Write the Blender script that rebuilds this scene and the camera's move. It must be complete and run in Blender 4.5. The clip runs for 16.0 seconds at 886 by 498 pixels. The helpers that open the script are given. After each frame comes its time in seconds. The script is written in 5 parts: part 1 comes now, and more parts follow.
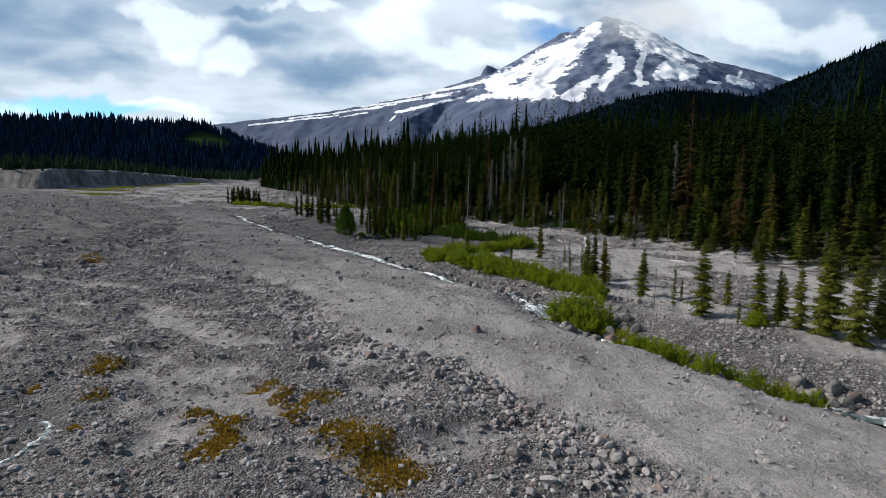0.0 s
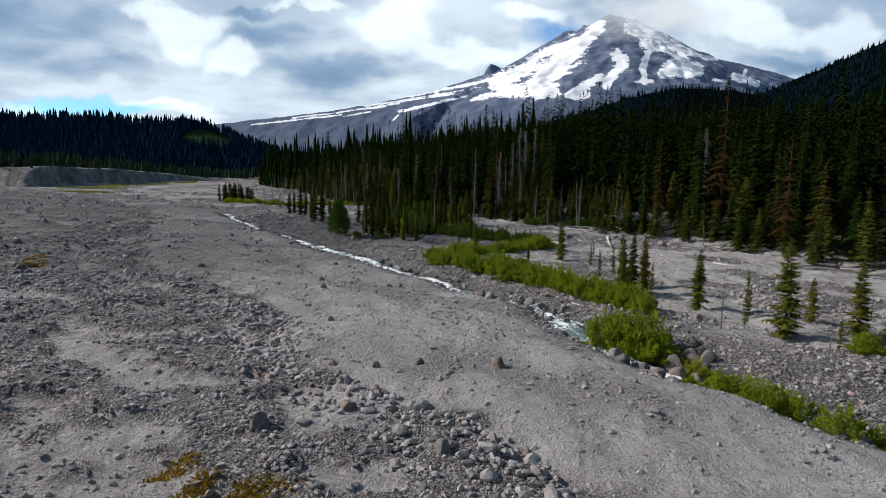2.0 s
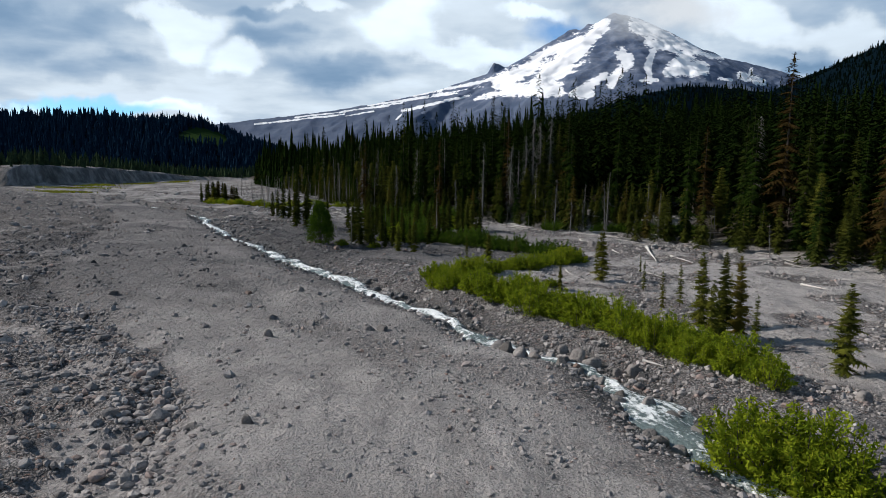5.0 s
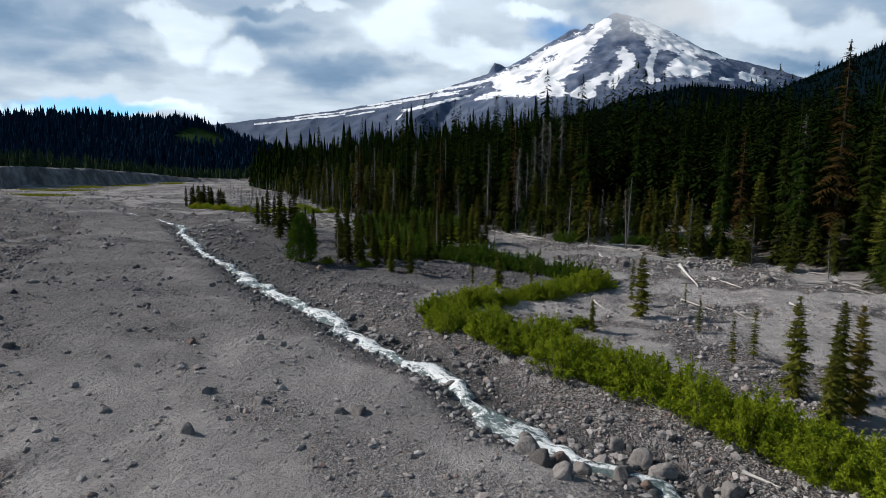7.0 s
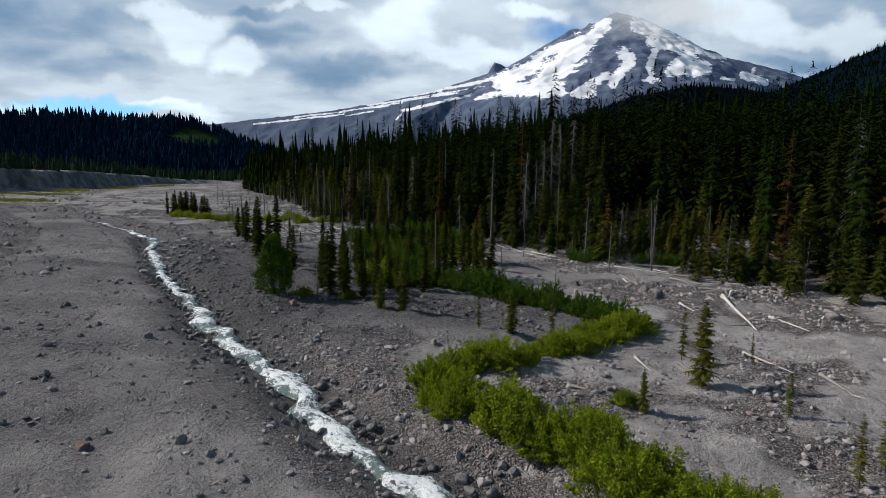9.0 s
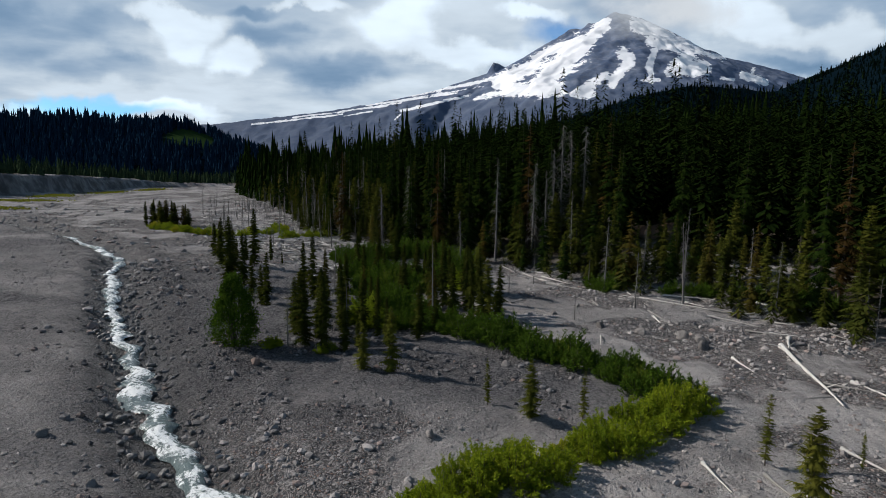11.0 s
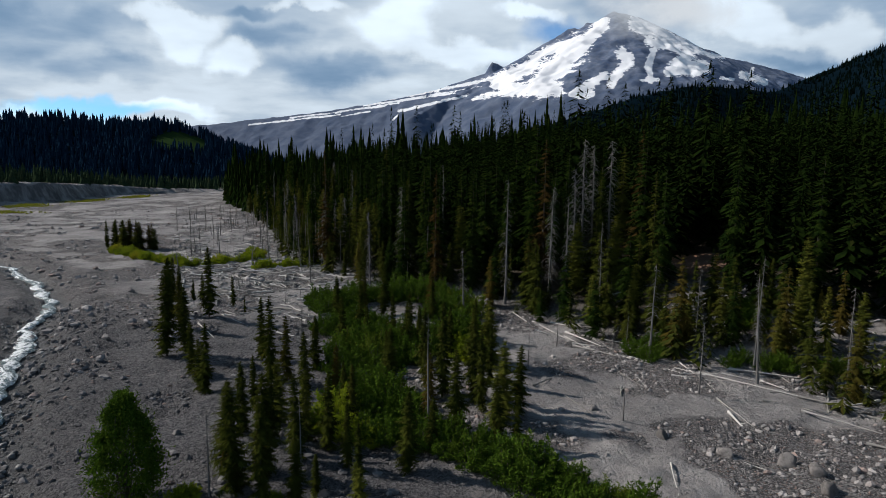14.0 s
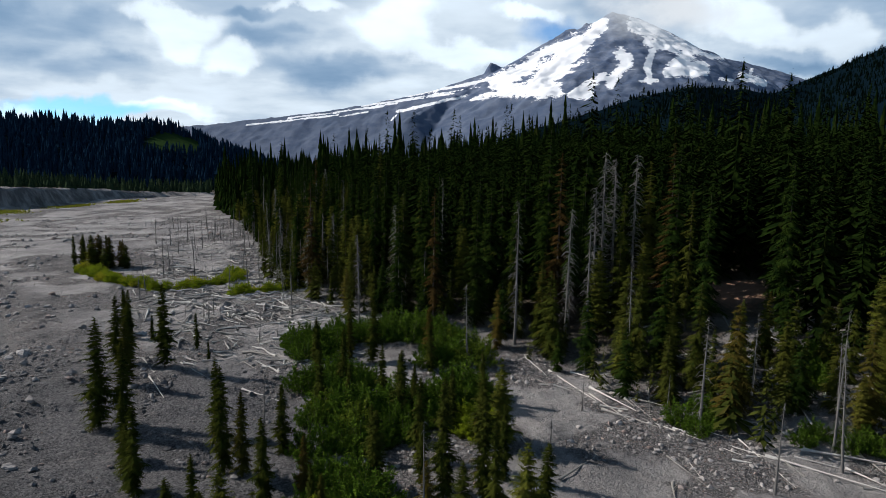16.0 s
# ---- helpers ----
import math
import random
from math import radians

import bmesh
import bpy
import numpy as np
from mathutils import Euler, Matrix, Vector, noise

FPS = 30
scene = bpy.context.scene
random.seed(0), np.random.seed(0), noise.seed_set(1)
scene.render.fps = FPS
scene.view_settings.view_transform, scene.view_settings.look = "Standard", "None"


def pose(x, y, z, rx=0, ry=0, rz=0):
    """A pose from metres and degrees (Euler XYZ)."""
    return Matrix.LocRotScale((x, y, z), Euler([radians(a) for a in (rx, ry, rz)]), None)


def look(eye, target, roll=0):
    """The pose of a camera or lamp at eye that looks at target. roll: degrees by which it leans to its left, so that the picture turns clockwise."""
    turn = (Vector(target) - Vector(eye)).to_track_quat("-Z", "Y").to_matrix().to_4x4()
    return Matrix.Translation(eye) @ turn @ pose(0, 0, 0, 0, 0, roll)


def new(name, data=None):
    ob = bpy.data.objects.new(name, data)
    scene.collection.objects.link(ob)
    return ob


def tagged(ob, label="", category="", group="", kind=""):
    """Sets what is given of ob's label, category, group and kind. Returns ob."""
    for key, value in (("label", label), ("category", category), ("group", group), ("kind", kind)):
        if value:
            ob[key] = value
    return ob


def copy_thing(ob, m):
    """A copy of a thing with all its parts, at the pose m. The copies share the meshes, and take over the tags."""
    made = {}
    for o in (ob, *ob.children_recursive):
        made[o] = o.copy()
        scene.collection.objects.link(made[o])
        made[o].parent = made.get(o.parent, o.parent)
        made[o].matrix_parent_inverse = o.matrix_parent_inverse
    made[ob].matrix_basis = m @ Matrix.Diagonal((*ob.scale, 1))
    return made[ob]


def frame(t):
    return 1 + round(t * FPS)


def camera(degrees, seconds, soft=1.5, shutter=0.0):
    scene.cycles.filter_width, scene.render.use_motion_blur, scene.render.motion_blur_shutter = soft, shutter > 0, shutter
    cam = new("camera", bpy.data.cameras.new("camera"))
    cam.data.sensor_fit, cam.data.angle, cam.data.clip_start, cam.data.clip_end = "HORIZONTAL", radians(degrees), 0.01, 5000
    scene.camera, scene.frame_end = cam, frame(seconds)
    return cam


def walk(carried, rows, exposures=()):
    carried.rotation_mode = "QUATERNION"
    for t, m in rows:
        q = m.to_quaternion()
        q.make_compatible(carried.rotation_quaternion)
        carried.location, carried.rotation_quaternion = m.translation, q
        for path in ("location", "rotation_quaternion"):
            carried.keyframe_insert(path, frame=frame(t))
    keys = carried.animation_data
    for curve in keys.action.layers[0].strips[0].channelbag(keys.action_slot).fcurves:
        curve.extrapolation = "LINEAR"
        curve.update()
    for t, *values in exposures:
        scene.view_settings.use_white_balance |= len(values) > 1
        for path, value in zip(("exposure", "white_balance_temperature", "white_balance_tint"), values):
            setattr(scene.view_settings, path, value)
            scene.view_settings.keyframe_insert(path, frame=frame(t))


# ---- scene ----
cam = camera(71.7, 16.0, 0.8)
METRES, EYE, TILT, LEAN, TURN = 98.5, 13.0, 0.0, 0.0, 0.0
ROWS = [
    (0.0, 0.0, 0.0, 0.0, 0.13, -7.27, -1.01),
    (0.5, -0.0007, 0.033, -0.0039, 0.23, -7.28, -0.98),
    (1.0, -0.0014, 0.0649, -0.0076, 0.31, -7.3, -0.95),
    (1.5, -0.0021, 0.0975, -0.0114, 0.37, -7.3, -0.92),
    (2.0, -0.0028, 0.1295, -0.0146, 0.44, -7.32, -0.91),
    (2.5, -0.0035, 0.1624, -0.0172, 0.5, -7.32, -0.87),
    (3.0, -0.004, 0.1941, -0.0192, 0.56, -7.33, -0.85),
    (3.5, -0.0043, 0.2269, -0.0209, 0.62, -7.34, -0.87),
    (4.0, -0.0044, 0.2585, -0.022, 0.67, -7.35, -0.88),
    (6.5, -0.0068, 0.4143, -0.0166, 0.8, -7.33, -0.9),
    (7.0, -0.0074, 0.445, -0.0138, 0.8, -7.33, -0.9),
    (7.5, -0.0078, 0.4763, -0.0106, 0.8, -7.33, -0.88),
    (8.0, -0.0082, 0.5073, -0.0073, 0.8, -7.34, -0.89),
    (8.5, -0.0087, 0.538, -0.0036, 0.78, -7.35, -0.93),
    (9.0, -0.0091, 0.5684, 0.0004, 0.77, -7.35, -0.92),
    (11.5, -0.0111, 0.7169, 0.026, 0.64, -7.35, -0.89),
    (12.0, -0.0116, 0.7466, 0.0317, 0.6, -7.35, -0.87),
    (12.5, -0.0123, 0.777, 0.0376, 0.57, -7.36, -0.87),
    (13.0, -0.0128, 0.807, 0.0434, 0.56, -7.36, -0.86),
    (13.5, -0.0136, 0.8378, 0.0491, 0.53, -7.37, -0.87),
    (14.0, -0.0141, 0.8683, 0.0547, 0.51, -7.36, -0.83),
    (14.5, -0.0148, 0.8993, 0.0604, 0.46, -7.35, -0.84),
    (15.0, -0.0159, 0.9292, 0.0661, 0.44, -7.35, -0.9),
    (15.5, -0.0168, 0.9602, 0.0712, 0.39, -7.33, -0.91),
    (16.0, -0.0173, 0.9909, 0.0765, 0.35, -7.33, -0.91),
]
walk(cam, [(t, pose(0, 0, EYE, TILT, LEAN, TURN) @ pose(METRES * x, METRES * y, METRES * z, 90 + pitch, roll, yaw)) for t, x, y, z, yaw, pitch, roll in ROWS],
     [(0.0, 0.0), (4.0, -0.06), (8.0, -0.18), (12.0, -0.24), (14.0, -0.22), (15.0, -0.12), (16.0, -0.02)])

# ---- world: broken cloud over a blue sky, with one veiled sun ----
SUN_AZ, SUN_EL = -74.0, 34.0   # degrees from the valley's axis (+y) to the right, and above the horizon


def sun_way():
    a, e = radians(SUN_AZ), radians(SUN_EL)
    return Vector((math.sin(a) * math.cos(e), math.cos(a) * math.cos(e), math.sin(e)))


def put_sun():
    data = bpy.data.lights.new("sun", "SUN")
    data.energy, data.angle, data.color = 5.0, radians(1.0), (1.0, 0.94, 0.88)
    ob = new("sun", data)
    ob.matrix_world = look(sun_way() * 100, (0, 0, 0))
    return ob


put_sun()


class Nodes:
    """Short hand for node trees."""

    def __init__(self, tree):
        self.t = tree
        tree.nodes.clear()

    def n(self, kind, **sets):
        node = self.t.nodes.new(kind)
        for key, value in sets.items():
            if key == "op":
                node.operation = value
            elif key == "blend":
                node.blend_type = value
            elif key == "dt":
                node.data_type = value
            elif key == "interp":
                node.interpolation_type = value
            elif key == "feature":
                node.feature = value
            elif key == "attr":
                node.attribute_name = value
        return node

    def plug(self, sock, value):
        if isinstance(value, bpy.types.NodeSocket):
            self.t.links.new(value, sock)
        elif isinstance(value, bpy.types.Node):
            self.t.links.new(value.outputs[0], sock)
        else:
            sock.default_value = value

    def math(self, op, a, b=0.0, c=0.0):
        node = self.n("ShaderNodeMath", op=op)
        for k, v in enumerate((a, b, c)):
            self.plug(node.inputs[k], v)
        return node.outputs[0]

    def vec(self, op, a, b=(0, 0, 0)):
        node = self.n("ShaderNodeVectorMath", op=op)
        self.plug(node.inputs[0], a)
        self.plug(node.inputs[1], b)
        return node.outputs["Value"] if op in ("LENGTH", "DOT_PRODUCT") else node.outputs[0]

    def noise(self, vector, scale, detail=4.0, rough=0.55):
        node = self.n("ShaderNodeTexNoise")
        if vector is not None:
            self.plug(node.inputs["Vector"], vector)
        node.inputs["Scale"].default_value, node.inputs["Detail"].default_value = scale, detail
        node.inputs["Roughness"].default_value = rough
        return node.outputs[0]

    def voronoi(self, vector, scale, out="Distance", feature="F1"):
        node = self.n("ShaderNodeTexVoronoi", feature=feature)
        if vector is not None:
            self.plug(node.inputs["Vector"], vector)
        node.inputs["Scale"].default_value = scale
        return node.outputs[out]

    def span(self, value, a, b, lo=0.0, hi=1.0, smooth=True):
        node = self.n("ShaderNodeMapRange", interp="SMOOTHSTEP" if smooth else "LINEAR")
        for k, v in enumerate((value, a, b, lo, hi)):
            self.plug(node.inputs[k], v)
        return node.outputs[0]

    def mix(self, fac, a, b, blend="MIX"):
        node = self.n("ShaderNodeMix", dt="RGBA")
        node.blend_type = blend
        self.plug(node.inputs[0], fac)
        for sock, v in ((node.inputs[6], a), (node.inputs[7], b)):
            self.plug(sock, (*v, 1.0) if isinstance(v, tuple) and len(v) == 3 else v)
        return node.outputs[2]


def make_world():
    world = bpy.data.worlds.new("sky")
    world.use_nodes = True
    scene.world = world
    g = Nodes(world.node_tree)
    sky = g.n("ShaderNodeTexSky")
    sky.sky_type, sky.sun_disc = "NISHITA", False
    sky.sun_elevation, sky.sun_rotation = radians(SUN_EL), radians(SUN_AZ)
    sky.altitude = 1200.0
    way = g.n("ShaderNodeTexCoord").outputs["Generated"]
    sep = g.n("ShaderNodeSeparateXYZ")
    g.plug(sep.inputs[0], way)
    x, y, z = sep.outputs
    # the cloud deck seen from below: a plane, foreshortened towards the horizon
    zz = g.math("ADD", g.math("MAXIMUM", z, 0.0), 0.16)
    deck = g.n("ShaderNodeCombineXYZ")
    g.plug(deck.inputs[0], g.math("DIVIDE", x, zz))
    g.plug(deck.inputs[1], g.math("DIVIDE", y, zz))
    soft = g.noise(deck.outputs[0], 0.7, 5.0, 0.48)
    fine = g.noise(deck.outputs[0], 2.0, 6.0, 0.52)
    body = g.math("ADD", g.math("MULTIPLY", soft, 0.6), g.math("MULTIPLY", fine, 0.4))
    # tangent coordinates up the valley, ruffled, for the larger cloud masses
    yy = g.math("MAXIMUM", y, 0.02)
    tang = g.n("ShaderNodeCombineXYZ")
    g.plug(tang.inputs[0], g.math("DIVIDE", x, yy))
    g.plug(tang.inputs[1], g.math("DIVIDE", z, yy))
    ruff = g.n("ShaderNodeTexNoise")
    g.plug(ruff.inputs["Vector"], tang.outputs[0])
    ruff.inputs["Scale"].default_value, ruff.inputs["Detail"].default_value = 8.0, 6.0
    shift = g.vec("SCALE", g.vec("SUBTRACT", ruff.outputs["Color"], (0.5, 0.5, 0.5)))
    shift.node.inputs["Scale"].default_value = 0.15
    place = g.vec("ADD", tang.outputs[0], shift)

    def mass(cx, cy, rx, ry):
        flat = g.vec("MULTIPLY", g.vec("SUBTRACT", place, (cx, cy, 0)), (1 / rx, 1 / ry, 0))
        return g.span(g.vec("LENGTH", flat), 0.30, 1.0, 1.0, 0.0)

    def total(rows):
        s = mass(*rows[0])
        for row in rows[1:]:
            s = g.math("ADD", s, mass(*row))
        return g.math("MINIMUM", s, 1.0)

    bright = total([(-0.41, 0.214, 0.11, 0.045), (-0.335, 0.165, 0.06, 0.035), (-0.46, 0.24, 0.08, 0.03), (-0.09, 0.22, 0.10, 0.065), (-0.68, 0.088, 0.14, 0.014),
                    (-0.45, 0.10, 0.10, 0.024), (0.12, 0.255, 0.08, 0.02), (0.46, 0.235, 0.14, 0.05), (0.62, 0.22, 0.10, 0.06), (0.02, 0.185, 0.11, 0.035), (-0.22, 0.265, 0.08, 0.02)])
    dark = total([(-0.66, 0.215, 0.21, 0.065), (-0.26, 0.195, 0.11, 0.035), (-0.55, 0.155, 0.16, 0.03), (-0.18, 0.145, 0.13, 0.03), (-0.30, 0.245, 0.06, 0.02), (0.30, 0.27, 0.16, 0.03), (0.54, 0.17, 0.12, 0.02)])
    gap = total([(-0.58, 0.094, 0.20, 0.022), (0.165, 0.216, 0.085, 0.042)])
    bright = g.span(g.math("ADD", bright, g.math("MULTIPLY", g.math("SUBTRACT", fine, 0.5), 1.3)), 0.02, 1.0)
    tone = g.math("ADD", g.span(body, 0.36, 0.64, 0.66, 0.96), g.math("MULTIPLY", bright, 0.34))
    tone = g.math("SUBTRACT", tone, g.math("MULTIPLY", dark, 0.15))
    tone = g.math("MULTIPLY", tone, g.span(z, 0.28, 0.65, 1.0, 0.28))
    # thick cloud is brightest on the sun's side
    sunny = g.vec("DOT_PRODUCT", way, tuple(sun_way()))
    tone = g.math("MULTIPLY", tone, g.span(sunny, -0.75, 0.12, 0.34, 1.0))
    cloud = g.mix(g.span(tone, 0.40, 0.90), (0.37, 0.66, 1.06), (0.86, 1.0, 1.14))
    lit = g.vec("SCALE", cloud)
    g.plug(lit.node.inputs["Scale"], tone)
    blue = g.vec("SCALE", sky.outputs[0])
    blue.node.inputs["Scale"].default_value = 0.145
    blue = g.vec("MULTIPLY", blue, (0.42, 0.80, 1.15))
    colour = g.mix(g.math("MULTIPLY", gap, g.span(fine, 0.34, 0.70, 1.0, 0.7)), lit, blue)
    back = g.n("ShaderNodeBackground")
    g.plug(back.inputs["Color"], colour)
    back.inputs["Strength"].default_value = 0.95
    out = g.n("ShaderNodeOutputWorld")
    g.plug(out.inputs[0], back.outputs[0])


make_world()


# ---- materials ----
def surface(name, build):
    m = bpy.data.materials.new(name)
    m.use_nodes = True
    g = Nodes(m.node_tree)
    bsdf = g.n("ShaderNodeBsdfPrincipled")
    out = g.n("ShaderNodeOutputMaterial")
    g.plug(out.inputs[0], bsdf.outputs[0])
    build(g, bsdf)
    return m


def bump(g, bsdf, height, strength, distance):
    node = g.n("ShaderNodeBump")
    node.inputs["Strength"].default_value, node.inputs["Distance"].default_value = strength, distance
    g.plug(node.inputs["Height"], height)
    g.plug(bsdf.inputs["Normal"], node.outputs[0])


def place_of(g):
    return g.n("ShaderNodeNewGeometry").outputs["Position"]


def ground_look(g, b):
    p = place_of(g)
    cobble = g.n("ShaderNodeAttribute", attr="cobble").outputs["Fac"]
    damp = g.n("ShaderNodeAttribute", attr="damp").outputs["Fac"]
    moss = g.n("ShaderNodeAttribute", attr="moss").outputs["Fac"]
    wood = g.n("ShaderNodeAttribute", attr="litter").outputs["Fac"]
    broad = g.noise(p, 0.12, 5.0, 0.6)
    mid = g.noise(p, 1.1, 5.0, 0.65)
    grit = g.noise(p, 14.0, 3.0, 0.7)
    streak = g.noise(g.vec("MULTIPLY", p, (0.55, 0.22, 0.5)), 1.0, 6.0, 0.68)
    sand = g.mix(g.span(broad, 0.32, 0.70), (0.36, 0.338, 0.328), (0.50, 0.470, 0.455))
    silt = g.n("ShaderNodeAttribute", attr="silt").outputs["Fac"]
    # pale silt, with the sunlight on it kept in the colour
    sand = g.mix(g.math("MULTIPLY", silt, g.span(mid, 0.30, 0.62, 0.9, 0.45)), sand, (0.60, 0.562, 0.545))
    sand = g.mix(g.span(streak, 0.48, 0.64, 0.0, 0.5), sand, (0.24, 0.226, 0.222))
    sand = g.mix(g.span(mid, 0.46, 0.74, 0.0, 0.45), sand, (0.27, 0.252, 0.246))
    sand = g.mix(g.span(grit, 0.52, 0.68, 0.0, 0.75), sand, (0.14, 0.132, 0.13))
    warp = g.n("ShaderNodeTexNoise")
    g.plug(warp.inputs["Vector"], p)
    warp.inputs["Scale"].default_value, warp.inputs["Detail"].default_value = 2.3, 3.0
    bent = g.vec("ADD", p, g.vec("MULTIPLY", warp.outputs["Color"], (0.5, 0.5, 0.5)))
    dots = g.voronoi(bent, 3.1)
    sand = g.mix(g.math("MULTIPLY", g.span(dots, 0.10, 0.17, 1.0, 0.0), g.span(streak, 0.40, 0.58)), sand, (0.10, 0.096, 0.095))
    flecks = g.voronoi(p, 8.5)
    sand = g.mix(g.math("MULTIPLY", g.span(flecks, 0.12, 0.28, 0.85, 0.0), g.span(mid, 0.35, 0.6)), sand, (0.15, 0.143, 0.14))
    pebble = g.voronoi(bent, 8.5, "Color")
    cell = g.voronoi(bent, 8.5)
    tint = g.n("ShaderNodeSeparateColor")
    g.plug(tint.inputs[0], pebble)
    stone = g.mix(tint.outputs[0], (0.15, 0.140, 0.138), (0.46, 0.424, 0.410))
    stone = g.mix(g.span(tint.outputs[1], 0.86, 0.95), stone, (0.30, 0.20, 0.165))
    # gaps between pebbles painted dark, for the shade in them
    stone = g.mix(g.span(cell, 0.40, 0.70), stone, (0.095, 0.09, 0.09))
    share = g.math("MULTIPLY", g.span(cobble, 0.12, 0.85), g.span(mid, 0.30, 0.48))
    base = g.mix(g.math("MAXIMUM", share, g.span(grit, 0.60, 0.70, 0.0, 0.35)), sand, stone)
    # cloud shadow on the gravel, painted as a darker colour
    basalt = g.n("ShaderNodeAttribute", attr="basalt").outputs["Fac"]
    shaded_gravel = g.mix(tint.outputs[0], (0.040, 0.040, 0.044), (0.18, 0.172, 0.176))
    shaded_gravel = g.mix(g.span(mid, 0.56, 0.70, 0.0, 0.6), shaded_gravel, (0.24, 0.22, 0.215))
    base = g.mix(g.math("MULTIPLY", basalt, g.span(mid, 0.22, 0.42, 0.75, 1.0)), base, shaded_gravel)
    base = g.mix(g.math("MULTIPLY", damp, 0.72), base, (0.075, 0.072, 0.07))
    green = g.mix(g.span(g.noise(p, 2.2, 3.0), 0.40, 0.62), (0.13, 0.115, 0.030), (0.36, 0.20, 0.03))
    base = g.mix(g.math("MULTIPLY", moss, g.span(g.noise(p, 3.0, 5.0, 0.7), 0.42, 0.60)), base, green)
    floor = g.mix(mid, (0.045, 0.036, 0.026), (0.10, 0.082, 0.060))
    base = g.mix(wood, base, floor)
    up = g.n("ShaderNodeSeparateXYZ")
    g.plug(up.inputs[0], g.n("ShaderNodeNewGeometry").outputs["True Normal"])
    gully = g.noise(g.vec("MULTIPLY", p, (0.22, 0.22, 0.05)), 1.0, 6.0, 0.7)
    till = g.mix(g.span(gully, 0.38, 0.66), (0.13, 0.125, 0.125), (0.36, 0.335, 0.318))
    away = g.n("ShaderNodeSeparateXYZ")
    g.plug(away.inputs[0], p)
    steep = g.math("MULTIPLY", g.span(up.outputs[2], 0.70, 0.88, 1.0, 0.0), g.span(away.outputs[1], 230.0, 270.0))
    base = g.mix(steep, base, till)
    scar = g.vec("LENGTH", g.vec("MULTIPLY", g.vec("SUBTRACT", p, (37.0, 179.0, 5.0)), (0.17, 0.17, 0.0)))
    base = g.mix(g.span(g.math("ADD", scar, mid), 1.1, 1.6, 1.0, 0.0), base, (0.27, 0.165, 0.115))
    g.plug(b.inputs["Base Color"], base)
    g.plug(b.inputs["Roughness"], g.math("SUBTRACT", 0.93, g.math("MULTIPLY", damp, 0.45)))
    b.inputs["Specular IOR Level"].default_value = 0.25
    lumps = g.math("ADD", g.math("MULTIPLY", mid, 0.6), g.math("MULTIPLY", grit, 0.18))
    lumps = g.math("SUBTRACT", lumps, g.math("MULTIPLY", g.math("MULTIPLY", cell, g.span(cobble, 0.30, 0.9)), 0.5))
    lumps = g.math("ADD", lumps, g.math("MULTIPLY", g.noise(p, 4.0, 5.0, 0.75), 0.55))
    lumps = g.math("ADD", lumps, g.math("MULTIPLY", streak, 0.5))
    lumps = g.math("ADD", lumps, g.math("MULTIPLY", g.noise(p, 0.33, 5.0, 0.7), 1.5))
    bump(g, b, lumps, 1.0, 0.75)


# shaded copy of the stone look, for cobbles under the painted cloud shadow
def shaded_stone_look(g, b):
    p = place_of(g)
    pick = g.n("ShaderNodeNewGeometry").outputs["Random Per Island"]
    base = g.mix(pick, (0.055, 0.054, 0.057), (0.24, 0.226, 0.222))
    warm = g.math("FRACT", g.math("MULTIPLY", pick, 17.3))
    base = g.mix(g.span(warm, 0.86, 0.97, 0.0, 0.7), base, (0.26, 0.185, 0.155))
    base = g.mix(g.span(g.noise(p, 5.0, 5.0, 0.65), 0.42, 0.72, 0.0, 0.6), base, (0.09, 0.087, 0.088))
    g.plug(b.inputs["Base Color"], base)
    b.inputs["Roughness"].default_value, b.inputs["Specular IOR Level"].default_value = 0.9, 0.25
    bump(g, b, g.noise(p, 9.0, 5.0, 0.7), 0.7, 0.08)


def boulder_look(g, b):
    p = place_of(g)
    pick = g.n("ShaderNodeObjectInfo").outputs["Random"]
    base = g.mix(pick, (0.105, 0.096, 0.090), (0.30, 0.276, 0.262))
    warm = g.math("FRACT", g.math("MULTIPLY", pick, 17.3))
    base = g.mix(g.span(warm, 0.78, 0.97, 0.0, 0.75), base, (0.25, 0.165, 0.130))
    base = g.mix(g.span(g.noise(p, 2.6, 6.0, 0.7), 0.44, 0.70, 0.0, 0.7), base, (0.075, 0.072, 0.070))
    base = g.mix(g.span(g.noise(p, 22.0, 3.0), 0.55, 0.75, 0.0, 0.5), base, (0.36, 0.345, 0.33))
    g.plug(b.inputs["Base Color"], base)
    b.inputs["Roughness"].default_value, b.inputs["Specular IOR Level"].default_value = 0.9, 0.25
    bump(g, b, g.noise(p, 6.0, 6.0, 0.72), 0.9, 0.14)


def stone_look(g, b):
    p = place_of(g)
    rnd = g.n("ShaderNodeNewGeometry").outputs["Random Per Island"]
    own = g.n("ShaderNodeObjectInfo").outputs["Random"]
    pick = g.math("FRACT", g.math("ADD", rnd, own))
    base = g.mix(pick, (0.175, 0.162, 0.157), (0.45, 0.415, 0.396))
    warm = g.math("FRACT", g.math("MULTIPLY", pick, 17.3))
    base = g.mix(g.span(warm, 0.80, 0.97, 0.0, 0.75), base, (0.30, 0.205, 0.170))
    base = g.mix(g.span(g.noise(p, 5.0, 5.0, 0.65), 0.42, 0.72, 0.0, 0.6), base, (0.125, 0.12, 0.118))
    base = g.mix(g.span(g.noise(p, 30.0, 2.0), 0.55, 0.75, 0.0, 0.5), base, (0.45, 0.43, 0.41))
    g.plug(b.inputs["Base Color"], base)
    b.inputs["Roughness"].default_value, b.inputs["Specular IOR Level"].default_value = 0.9, 0.25
